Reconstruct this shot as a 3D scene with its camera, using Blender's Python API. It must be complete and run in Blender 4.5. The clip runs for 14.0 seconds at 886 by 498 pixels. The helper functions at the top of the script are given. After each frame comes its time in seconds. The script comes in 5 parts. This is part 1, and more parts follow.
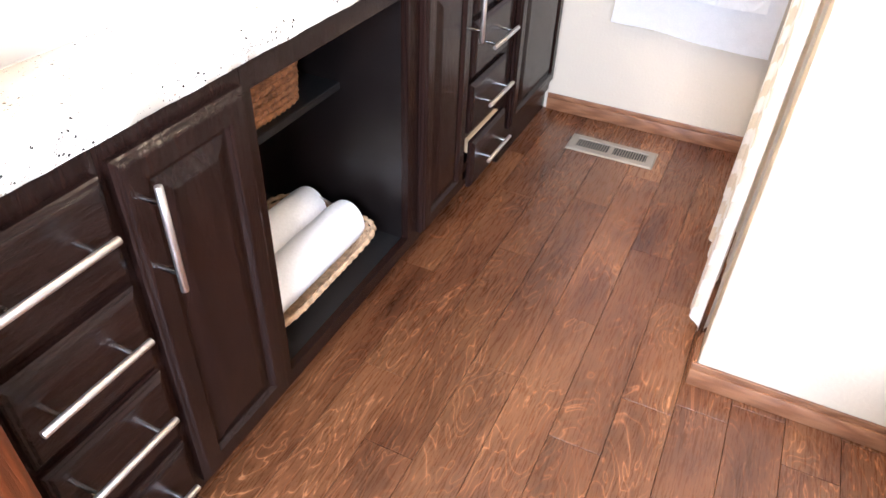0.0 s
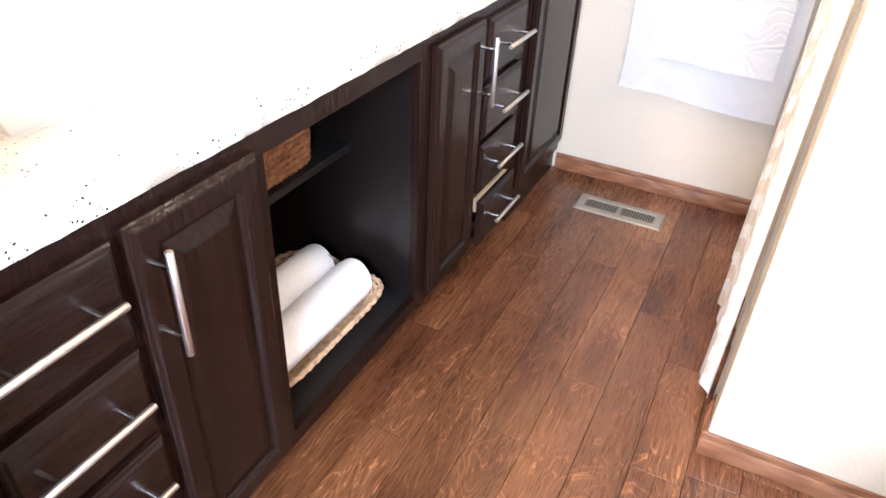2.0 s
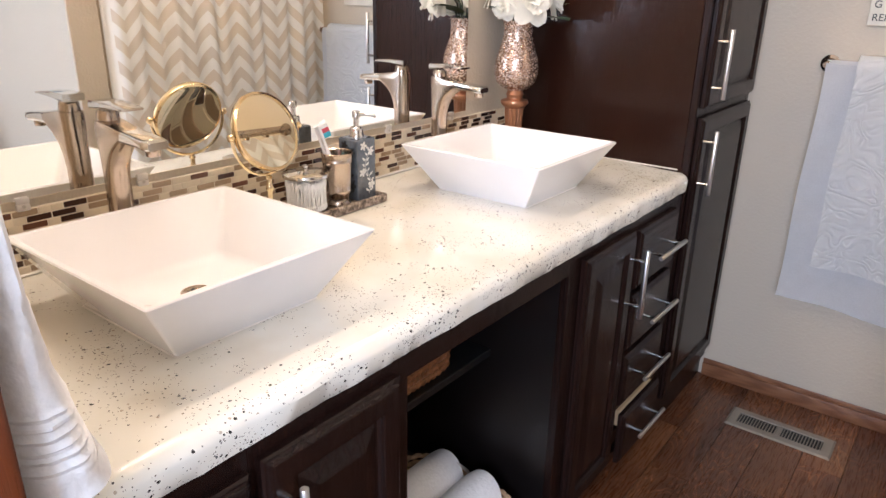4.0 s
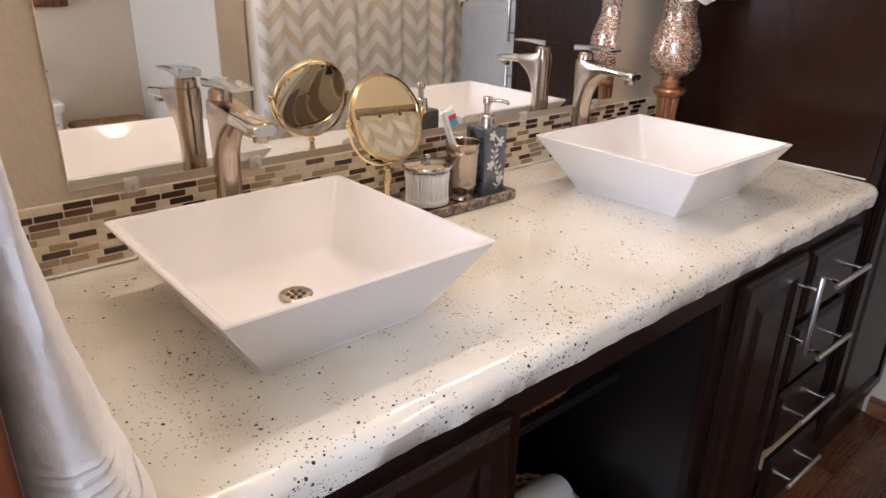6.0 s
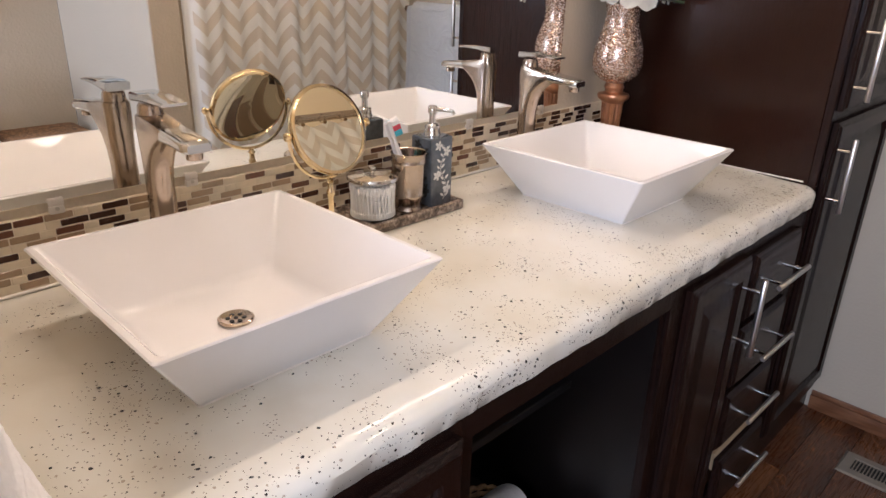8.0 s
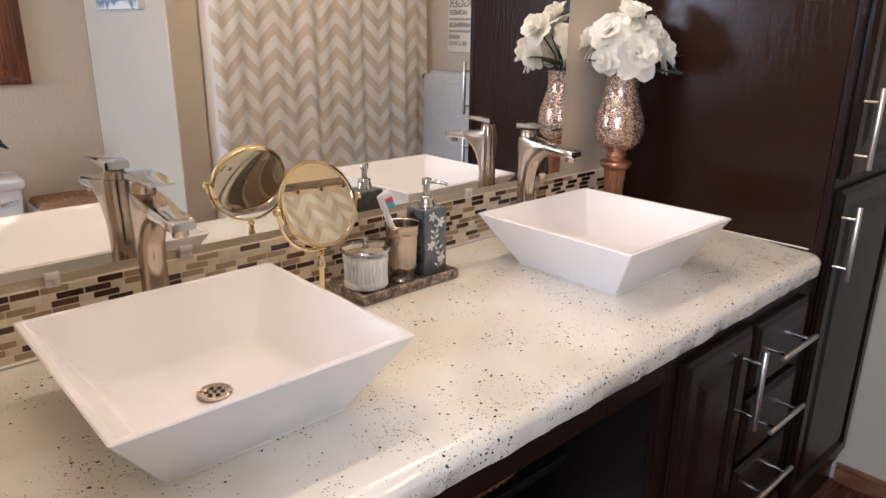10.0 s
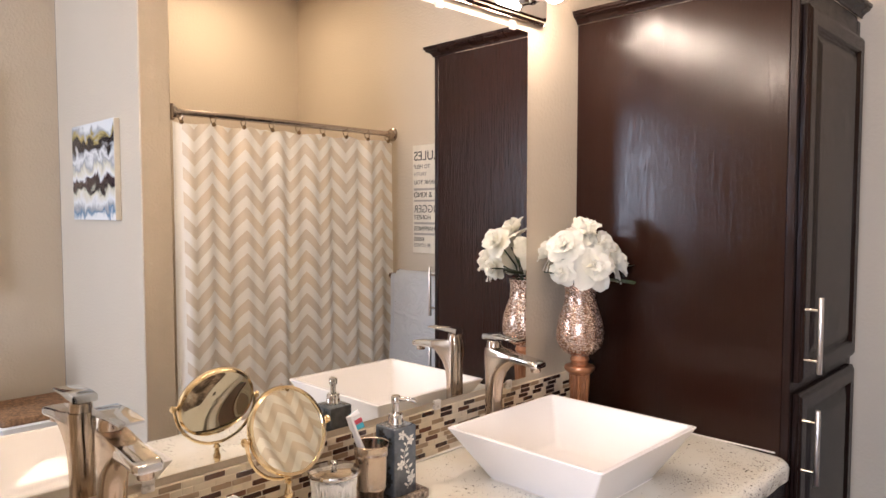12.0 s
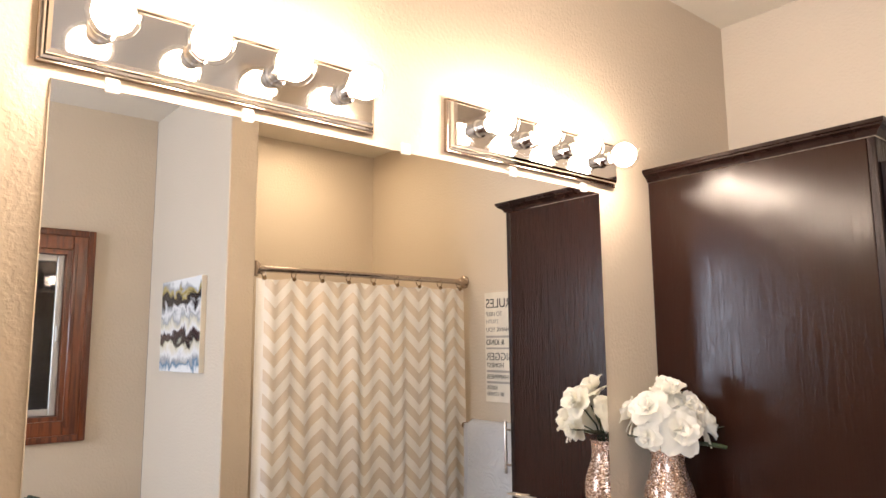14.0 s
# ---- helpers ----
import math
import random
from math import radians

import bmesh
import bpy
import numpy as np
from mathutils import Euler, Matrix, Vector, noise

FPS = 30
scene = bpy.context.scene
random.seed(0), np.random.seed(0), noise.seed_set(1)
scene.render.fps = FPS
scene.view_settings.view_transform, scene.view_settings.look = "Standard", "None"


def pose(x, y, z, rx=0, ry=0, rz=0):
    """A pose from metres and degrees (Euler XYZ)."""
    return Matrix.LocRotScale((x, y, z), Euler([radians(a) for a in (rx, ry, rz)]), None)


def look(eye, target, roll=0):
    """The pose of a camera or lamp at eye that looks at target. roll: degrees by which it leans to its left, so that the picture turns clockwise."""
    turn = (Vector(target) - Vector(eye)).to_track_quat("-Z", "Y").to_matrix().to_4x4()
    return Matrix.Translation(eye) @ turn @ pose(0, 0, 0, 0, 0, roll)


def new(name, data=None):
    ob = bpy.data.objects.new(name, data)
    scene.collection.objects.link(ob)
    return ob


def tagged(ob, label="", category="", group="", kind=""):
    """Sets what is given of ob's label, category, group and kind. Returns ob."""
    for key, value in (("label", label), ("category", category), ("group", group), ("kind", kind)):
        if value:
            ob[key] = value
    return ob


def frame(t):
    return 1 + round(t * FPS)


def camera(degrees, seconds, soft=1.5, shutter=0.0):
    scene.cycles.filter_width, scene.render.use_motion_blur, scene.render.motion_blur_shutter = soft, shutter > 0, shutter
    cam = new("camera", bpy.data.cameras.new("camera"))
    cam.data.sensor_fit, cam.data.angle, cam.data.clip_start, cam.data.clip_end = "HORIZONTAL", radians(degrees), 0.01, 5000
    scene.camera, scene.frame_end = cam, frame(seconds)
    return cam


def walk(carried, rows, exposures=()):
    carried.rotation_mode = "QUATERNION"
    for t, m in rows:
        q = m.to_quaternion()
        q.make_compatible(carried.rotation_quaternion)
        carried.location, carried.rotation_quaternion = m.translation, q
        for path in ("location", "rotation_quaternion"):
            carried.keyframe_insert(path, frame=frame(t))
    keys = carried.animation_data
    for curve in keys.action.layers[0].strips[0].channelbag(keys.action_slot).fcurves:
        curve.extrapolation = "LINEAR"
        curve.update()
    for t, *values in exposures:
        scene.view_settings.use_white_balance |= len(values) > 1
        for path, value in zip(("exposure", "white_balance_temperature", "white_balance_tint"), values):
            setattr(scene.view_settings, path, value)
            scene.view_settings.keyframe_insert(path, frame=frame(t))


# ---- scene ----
cam = camera(65.3, 14.0)
PATH = [
    (0, (1.299, 0.11, 1.256), (0.652, 1.544, 0.021), 2.5),
    (0.5, (1.29, 0.113, 1.26), (0.634, 1.581, 0.071), 3.1),
    (1, (1.29, 0.115, 1.266), (0.594, 1.6, 0.121), 3.1),
    (1.5, (1.294, 0.116, 1.271), (0.581, 1.612, 0.151), 3.1),
    (2, (1.291, 0.123, 1.277), (0.583, 1.622, 0.158), 2.9),
    (2.5, (1.271, 0.125, 1.296), (0.532, 1.656, 0.243), 3.0),
    (3, (1.251, 0.13, 1.324), (0.36, 1.676, 0.422), 2.0),
    (3.5, (1.219, 0.158, 1.324), (0.169, 1.677, 0.557), 1.1),
    (4, (1.21, 0.181, 1.337), (0.074, 1.67, 0.635), 1.1),
    (4.2, (1.198, 0.187, 1.324), (0.04, 1.674, 0.655), 0.8),
    (6.3, (1.095, 0.313, 1.332), (-0.298, 1.519, 0.554), 1.4),
    (6.5, (1.091, 0.311, 1.336), (-0.261, 1.561, 0.555), 1.8),
    (7, (1.075, 0.31, 1.335), (-0.192, 1.65, 0.561), 2.2),
    (7.2, (1.063, 0.309, 1.333), (-0.18, 1.675, 0.565), 2.3),
    (9.3, (1.13, 0.388, 1.355), (-0.276, 1.61, 0.626), 0.1),
    (9.5, (1.131, 0.382, 1.348), (-0.274, 1.626, 0.655), 0.2),
    (10, (1.142, 0.391, 1.373), (-0.259, 1.679, 0.758), 0.6),
    (10.5, (1.142, 0.399, 1.392), (-0.239, 1.752, 0.88), 0.9),
    (11, (1.135, 0.394, 1.41), (-0.245, 1.793, 1.04), 0.6),
    (11.5, (1.147, 0.382, 1.431), (-0.235, 1.81, 1.208), 0.2),
    (12, (1.154, 0.371, 1.454), (-0.248, 1.793, 1.346), 0.0),
    (12.5, (1.156, 0.369, 1.47), (-0.278, 1.763, 1.478), -0.3),
    (13, (1.152, 0.36, 1.495), (-0.32, 1.71, 1.594), -0.5),
    (13.5, (1.149, 0.352, 1.518), (-0.357, 1.655, 1.707), -0.4),
    (14, (1.147, 0.346, 1.528), (-0.373, 1.618, 1.799), -0.5),
]
walk(cam, [(t, look(eye, target, roll)) for t, eye, target, roll in PATH],
     [(0, 2.3, 5700, 16), (2.0, 2.3, 5700, 16), (2.6, 2.0, 5700, 16), (3.0, 1.66, 5700, 16), (3.5, 1.15, 5700, 17), (4.2, 0.7, 5700, 17), (6.5, 0.27, 5750, 19), (9.5, 0.26, 5750, 19), (10.5, 0.24, 5800, 19), (11, 0.32, 5900, 20), (12, 0.49, 6000, 20), (12.5, 0.55, 5950, 19), (14, 0.52, 6150, 18)])

# ---- light ----
world = bpy.data.worlds.new("world")
scene.world = world
world.use_nodes = True
world.node_tree.nodes["Background"].inputs[0].default_value = (0.55, 0.65, 0.8, 1)
world.node_tree.nodes["Background"].inputs[1].default_value = 0.15

BULB_POWER = 76.0
DAY_POWER = 56.0


def area_lamp(name, m, width, height, power, colour):
    data = bpy.data.lights.new(name, "AREA")
    data.shape, data.size, data.size_y, data.energy, data.color = "RECTANGLE", width, height, power, colour
    ob = new(name, data)
    ob.matrix_world = m
    return ob


# daylight of the bedroom, through its window behind the camera
area_lamp("window_daylight", look((1.60, -1.53, 1.65), (1.30, 2.0, 1.0)), 1.2, 1.05, DAY_POWER, (0.80, 0.90, 1.0))

# ---- materials ----


def nodes_of(name):
    m = bpy.data.materials.new(name)
    m.use_nodes = True
    t = m.node_tree
    return m, t, t.nodes["Principled BSDF"]


def add(t, kind, **values):
    n = t.nodes.new(kind)
    for k, v in values.items():
        n.inputs[k].default_value = v
    return n


def coords(t, scale=(1, 1, 1), turn=(0, 0, 0)):
    c = t.nodes.new("ShaderNodeTexCoord")
    m = t.nodes.new("ShaderNodeMapping")
    m.inputs["Scale"].default_value = scale
    m.inputs["Rotation"].default_value = turn
    t.links.new(c.outputs["Object"], m.inputs["Vector"])
    return m.outputs["Vector"]


def ramp(t, source, stops):
    r = t.nodes.new("ShaderNodeValToRGB")
    e = r.color_ramp.elements
    while len(e) < len(stops):
        e.new(0.5)
    for el, (p, c) in zip(e, stops):
        el.position = p
        el.color = (*c, 1) if len(c) == 3 else c
    t.links.new(source, r.inputs["Fac"])
    return r.outputs["Color"]


def mixed(t, fac, a, b, mode="MIX"):
    n = t.nodes.new("ShaderNodeMix")
    n.data_type, n.blend_type = "RGBA", mode
    for value, i in ((fac, 0), (a, 6), (b, 7)):
        if hasattr(value, "links"):
            t.links.new(value, n.inputs[i])
        else:
            n.inputs[i].default_value = value if i == 0 else (*value, 1)
    return n.outputs[2]


def bumped(t, bsdf, source, strength, distance):
    b = add(t, "ShaderNodeBump", Strength=strength, Distance=distance)
    t.links.new(source, b.inputs["Height"])
    t.links.new(b.outputs["Normal"], bsdf.inputs["Normal"])
    return b


def plain(name, colour, rough=0.5, metal=0.0, vary=0.08, scale=14.0, bump=0.0, bump_scale=200.0, coat=0.0, sub=0.0):
    """A surface with a large mottling, a fine one, and some fine relief."""
    m, t, p = nodes_of(name)
    v = coords(t)
    big = add(t, "ShaderNodeTexNoise", Scale=scale, Detail=4.0)
    t.links.new(v, big.inputs["Vector"])
    dark = tuple(c * (1 - vary) for c in colour)
    light = tuple(min(1, c * (1 + vary)) for c in colour)
    t.links.new(ramp(t, big.outputs["Fac"], [(0.3, dark), (0.7, light)]), p.inputs["Base Color"])
    r = t.nodes.new("ShaderNodeMapRange")
    r.inputs["To Min"].default_value, r.inputs["To Max"].default_value = rough - min(0.06, rough * 0.5), min(1, rough + min(0.06, rough * 0.5))
    t.links.new(big.outputs["Fac"], r.inputs["Value"])
    t.links.new(r.outputs["Result"], p.inputs["Roughness"])
    p.inputs["Metallic"].default_value = metal
    p.inputs["Coat Weight"].default_value = coat
    if sub:
        p.inputs["Subsurface Weight"].default_value, p.inputs["Subsurface Scale"].default_value = sub, 0.02
    if bump:
        fine = add(t, "ShaderNodeTexNoise", Scale=bump_scale, Detail=3.0)
        t.links.new(v, fine.inputs["Vector"])
        bumped(t, p, fine.outputs["Fac"], 0.6, bump)
    return m


def wall_paint(name, colour):
    """Matt paint over an orange-peel plaster texture."""
    m, t, p = nodes_of(name)
    v = coords(t)
    big = add(t, "ShaderNodeTexNoise", Scale=2.2, Detail=5.0)
    t.links.new(v, big.inputs["Vector"])
    t.links.new(ramp(t, big.outputs["Fac"], [(0.3, tuple(c * 0.965 for c in colour)), (0.7, colour)]), p.inputs["Base Color"])
    p.inputs["Roughness"].default_value = 0.62
    peel = add(t, "ShaderNodeTexNoise", Scale=95.0, Detail=2.0, Roughness=0.45)
    t.links.new(v, peel.inputs["Vector"])
    lumps = ramp(t, peel.outputs["Fac"], [(0.42, (0, 0, 0)), (0.62, (1, 1, 1))])
    bumped(t, p, lumps, 0.5, 0.0009)
    return m


def oak(name, dark, light, rough, stretch, coat=0.0, bump=0.0006, wave=0.0, gloss=0.5):
    """Wood grain drawn out along the axis where stretch is small."""
    m, t, p = nodes_of(name)
    v = coords(t, stretch)
    warp = add(t, "ShaderNodeTexNoise", Scale=4.2, Detail=2.5, Distortion=0.9)
    t.links.new(v, warp.inputs["Vector"])
    grain = add(t, "ShaderNodeTexNoise", Scale=9.0, Detail=6.0, Roughness=0.65, Distortion=0.8)
    t.links.new(v, grain.inputs["Vector"])
    rings = add(t, "ShaderNodeTexWave", Scale=3.0, Distortion=9.0, Detail=3.0)
    t.links.new(v, rings.inputs["Vector"])
    both = mixed(t, 0.45, grain.outputs["Color"], rings.outputs["Color"])
    info = t.nodes.new("ShaderNodeObjectInfo")
    base = ramp(t, both, [(0.25, dark), (0.75, light)])
    shade = t.nodes.new("ShaderNodeMapRange")
    shade.inputs["To Min"].default_value, shade.inputs["To Max"].default_value = 0.85, 1.12
    t.links.new(info.outputs["Random"], shade.inputs["Value"])
    t.links.new(mixed(t, 1.0, base, shade.outputs["Result"], "MULTIPLY"), p.inputs["Base Color"])
    p.inputs["Roughness"].default_value = rough
    p.inputs["Specular IOR Level"].default_value = gloss
    p.inputs["Coat Weight"].default_value = coat
    p.inputs["Coat Roughness"].default_value = 0.16
    pores = ramp(t, grain.outputs["Fac"], [(0.38, (0, 0, 0)), (0.55, (1, 1, 1))])
    height = mixed(t, wave, pores, warp.outputs["Color"]) if wave else pores
    bumped(t, p, height, 0.6, bump)
    return m


def floor_wood():
    """Hand-scraped, stained hickory boards: each board its own tone, swirling figure, dark knots and a satin varnish."""
    m, t, p = nodes_of("stained_floor_wood")
    info = t.nodes.new("ShaderNodeObjectInfo")
    shift = t.nodes.new("ShaderNodeVectorMath")
    shift.operation = "MULTIPLY_ADD"
    c = t.nodes.new("ShaderNodeTexCoord")
    comb = t.nodes.new("ShaderNodeCombineXYZ")
    for k in (0, 1, 2):
        t.links.new(info.outputs["Random"], comb.inputs[k])
    shift.inputs[1].default_value = (37, 53, 19)
    t.links.new(comb.outputs[0], shift.inputs[0])
    t.links.new(c.outputs["Object"], shift.inputs[2])
    mp = t.nodes.new("ShaderNodeMapping")
    mp.inputs["Scale"].default_value = (1.0, 0.28, 1.0)
    t.links.new(shift.outputs[0], mp.inputs["Vector"])
    v = mp.outputs["Vector"]
    cloud = add(t, "ShaderNodeTexNoise", Scale=6.0, Detail=4.0, Roughness=0.55)
    t.links.new(v, cloud.inputs["Vector"])
    figure = add(t, "ShaderNodeTexNoise", Scale=10.0, Detail=3.0, Roughness=0.55, Distortion=0.8)
    t.links.new(v, figure.inputs["Vector"])
    lines = t.nodes.new("ShaderNodeMath")
    lines.operation = "MULTIPLY"
    lines.inputs[1].default_value = 27.0
    t.links.new(figure.outputs["Fac"], lines.inputs[0])
    fract = t.nodes.new("ShaderNodeMath")
    fract.operation = "PINGPONG"
    fract.inputs[1].default_value = 1.0
    t.links.new(lines.outputs[0], fract.inputs[0])
    fibre = add(t, "ShaderNodeTexNoise", Scale=130.0, Detail=6.0, Roughness=0.75)
    mp2 = t.nodes.new("ShaderNodeMapping")
    mp2.inputs["Scale"].default_value = (1.6, 0.1, 1.0)
    t.links.new(shift.outputs[0], mp2.inputs["Vector"])
    t.links.new(mp2.outputs["Vector"], fibre.inputs["Vector"])
    base = ramp(t, cloud.outputs["Fac"], [(0.28, (0.046, 0.0155, 0.0070)), (0.46, (0.122, 0.045, 0.0190)), (0.70, (0.188, 0.079, 0.033))])
    pale = ramp(t, fract.outputs[0], [(0.0, (2.9, 3.3, 3.6)), (0.05, (1.9, 2.05, 2.2)), (0.13, (1.04, 1.04, 1.04)), (0.45, (0.96, 0.95, 0.95)), (1.0, (0.74, 0.72, 0.70))])
    # the figure comes and goes along a board
    away = add(t, "ShaderNodeTexNoise", Scale=5.0, Detail=1.5)
    t.links.new(shift.outputs[0], away.inputs["Vector"])
    col = mixed(t, ramp(t, away.outputs["Fac"], [(0.34, (0.22, 0.22, 0.22)), (0.54, (1, 1, 1))]), base, mixed(t, 1.0, base, pale, "MULTIPLY"))
    fib = ramp(t, fibre.outputs["Fac"], [(0.36, (0.80, 0.79, 0.78)), (0.64, (1.14, 1.14, 1.14))])
    col = mixed(t, 0.8, col, fib, "MULTIPLY")
    mp3 = t.nodes.new("ShaderNodeMapping")
    mp3.inputs["Scale"].default_value = (1.0, 0.55, 1.0)
    t.links.new(shift.outputs[0], mp3.inputs["Vector"])
    knots = add(t, "ShaderNodeTexVoronoi", Scale=4.2, Randomness=1.0)
    t.links.new(mp3.outputs["Vector"], knots.inputs["Vector"])
    col = mixed(t, 0.75, col, ramp(t, knots.outputs["Distance"], [(0.02, (0.30, 0.28, 0.27)), (0.10, (0.70, 0.69, 0.68)), (0.24, (1.05, 1.05, 1.05))]), "MULTIPLY")
    tone = ramp(t, info.outputs["Random"], [(0.0, (0.82, 0.76, 0.70)), (0.5, (0.94, 0.90, 0.84)), (1.0, (1.10, 1.08, 1.02))])
    t.links.new(mixed(t, 1.0, col, tone, "MULTIPLY"), p.inputs["Base Color"])
    rr = t.nodes.new("ShaderNodeMapRange")
    rr.inputs["To Min"].default_value, rr.inputs["To Max"].default_value = 0.20, 0.36
    t.links.new(fibre.outputs["Fac"], rr.inputs["Value"])
    t.links.new(rr.outputs["Result"], p.inputs["Roughness"])
    bumped(t, p, mixed(t, 0.30, figure.outputs["Color"], fibre.outputs["Color"]), 0.6, 0.0022)
    return m


def speckled_counter():
    """Cream resin counter strewn with grey and black specks, under a gloss coat."""
    m, t, p = nodes_of("speckled_resin")
    v = coords(t)
    warp = add(t, "ShaderNodeTexNoise", Scale=160.0, Detail=2.0)
    t.links.new(v, warp.inputs["Vector"])
    wv = t.nodes.new("ShaderNodeVectorMath")
    wv.operation = "MULTIPLY_ADD"
    wv.inputs[1].default_value = (0.004, 0.004, 0.004)
    t.links.new(warp.outputs["Color"], wv.inputs[0])
    t.links.new(v, wv.inputs[2])
    cloud = add(t, "ShaderNodeTexNoise", Scale=7.0, Detail=5.0)
    t.links.new(v, cloud.inputs["Vector"])
    col = ramp(t, cloud.outputs["Fac"], [(0.28, (0.69, 0.64, 0.54)), (0.42, (0.745, 0.71, 0.62)), (0.56, (0.775, 0.75, 0.675)), (0.75, (0.81, 0.795, 0.735))])
    patches = add(t, "ShaderNodeTexNoise", Scale=11.0, Detail=2.0)
    t.links.new(v, patches.inputs["Vector"])
    # the specks lie thicker along the rolled front edge
    where = t.nodes.new("ShaderNodeSeparateXYZ")
    t.links.new(v, where.inputs[0])
    edge = t.nodes.new("ShaderNodeMapRange")
    edge.inputs["From Min"].default_value, edge.inputs["From Max"].default_value = 0.545, 0.605
    edge.inputs["To Min"].default_value, edge.inputs["To Max"].default_value = 0.0, 0.10
    t.links.new(where.outputs[0], edge.inputs["Value"])
    for scale, size, chance, colour in ((135, 0.26, 0.955, (0.45, 0.39, 0.31)), (215, 0.27, 0.935, (0.10, 0.09, 0.08)), (370, 0.32, 0.95, (0.20, 0.17, 0.14)), (110, 0.25, 0.945, (0.035, 0.032, 0.03))):
        cells = add(t, "ShaderNodeTexVoronoi", Scale=float(scale), Randomness=1.0)
        t.links.new(wv.outputs[0], cells.inputs["Vector"])
        near = t.nodes.new("ShaderNodeMath")
        near.operation = "LESS_THAN"
        near.inputs[1].default_value = size
        t.links.new(cells.outputs["Distance"], near.inputs[0])
        sep = t.nodes.new("ShaderNodeSeparateColor")
        t.links.new(cells.outputs["Color"], sep.inputs[0])
        thick = t.nodes.new("ShaderNodeMath")
        thick.operation = "ADD"
        t.links.new(sep.outputs[0], thick.inputs[0])
        t.links.new(edge.outputs["Result"], thick.inputs[1])
        lift = t.nodes.new("ShaderNodeMath")
        lift.operation = "MULTIPLY_ADD"
        lift.inputs[1].default_value = 0.75
        t.links.new(patches.outputs["Fac"], lift.inputs[0])
        t.links.new(thick.outputs[0], lift.inputs[2])
        pick = t.nodes.new("ShaderNodeMath")
        pick.operation = "GREATER_THAN"
        pick.inputs[1].default_value = chance + 0.37
        t.links.new(lift.outputs[0], pick.inputs[0])
        both = t.nodes.new("ShaderNodeMath")
        both.operation = "MULTIPLY"
        t.links.new(near.outputs[0], both.inputs[0])
        t.links.new(pick.outputs[0], both.inputs[1])
        col = mixed(t, both.outputs[0], col, colour)
    t.links.new(col, p.inputs["Base Color"])
    p.inputs["Roughness"].default_value = 0.16
    p.inputs["Coat Weight"].default_value = 0.6
    p.inputs["Coat Roughness"].default_value = 0.04
    wave = add(t, "ShaderNodeTexNoise", Scale=22.0, Detail=2.0)
    t.links.new(v, wave.inputs["Vector"])
    bumped(t, p, wave.outputs["Fac"], 0.3, 0.0007)
    return m


def chevron_cloth():
    """White cotton printed with tan and gold zigzags; the zigzag runs in the cloth's own width and height."""
    m, t, p = nodes_of("chevron_cloth")
    uv = t.nodes.new("ShaderNodeUVMap")
    sep = t.nodes.new("ShaderNodeSeparateXYZ")
    t.links.new(uv.outputs[0], sep.inputs[0])
    zig = t.nodes.new("ShaderNodeMath")
    zig.operation = "PINGPONG"
    zig.inputs[1].default_value = 0.094
    t.links.new(sep.outputs[0], zig.inputs[0])
    up = t.nodes.new("ShaderNodeMath")
    up.operation = "MULTIPLY_ADD"
    up.inputs[1].default_value = 0.84
    t.links.new(zig.outputs[0], up.inputs[0])
    t.links.new(sep.outputs[1], up.inputs[2])
    wrap = t.nodes.new("ShaderNodeMath")
    wrap.operation = "WRAP"
    wrap.inputs[1].default_value, wrap.inputs[2].default_value = 0.092, 0.0
    t.links.new(up.outputs[0], wrap.inputs[0])
    band = t.nodes.new("ShaderNodeMath")
    band.operation = "GREATER_THAN"
    band.inputs[1].default_value = 0.046
    t.links.new(wrap.outputs[0], band.inputs[0])
    # the side hem stays white
    inside = t.nodes.new("ShaderNodeMath")
    inside.operation = "GREATER_THAN"
    inside.inputs[1].default_value = 0.040
    t.links.new(sep.outputs[0], inside.inputs[0])
    printed = t.nodes.new("ShaderNodeMath")
    printed.operation = "MULTIPLY"
    t.links.new(band.outputs[0], printed.inputs[0])
    t.links.new(inside.outputs[0], printed.inputs[1])
    band = printed
    v = coords(t)
    cloud = add(t, "ShaderNodeTexNoise", Scale=5.0, Detail=2.0)
    t.links.new(v, cloud.inputs["Vector"])
    print_colour = ramp(t, cloud.outputs["Fac"], [(0.35, (0.72, 0.655, 0.575)), (0.65, (0.80, 0.705, 0.575))])
    t.links.new(mixed(t, band.outputs[0], (0.94, 0.93, 0.90), print_colour), p.inputs["Base Color"])
    foil = t.nodes.new("ShaderNodeMath")
    foil.operation = "MULTIPLY"
    foil.inputs[1].default_value = 0.12
    t.links.new(band.outputs[0], foil.inputs[0])
    t.links.new(foil.outputs[0], p.inputs["Metallic"])
    p.inputs["Roughness"].default_value = 0.40
    weave = add(t, "ShaderNodeTexNoise", Scale=700.0, Detail=1.0)
    t.links.new(v, weave.inputs["Vector"])
    bumped(t, p, weave.outputs["Fac"], 0.4, 0.0004)
    return m


def glowing(name, colour, strength):
    m, t, p = nodes_of(name)
    p.inputs["Base Color"].default_value = (0.8, 0.8, 0.8, 1)
    p.inputs["Emission Color"].default_value = (*colour, 1)
    p.inputs["Emission Strength"].default_value = strength
    return m


def glass(name, colour=(1, 1, 1), rough=0.0):
    m, t, p = nodes_of(name)
    p.inputs["Base Color"].default_value = (*colour, 1)
    p.inputs["Transmission Weight"].default_value = 1.0
    p.inputs["Roughness"].default_value = rough
    p.inputs["IOR"].default_value = 1.45
    return m


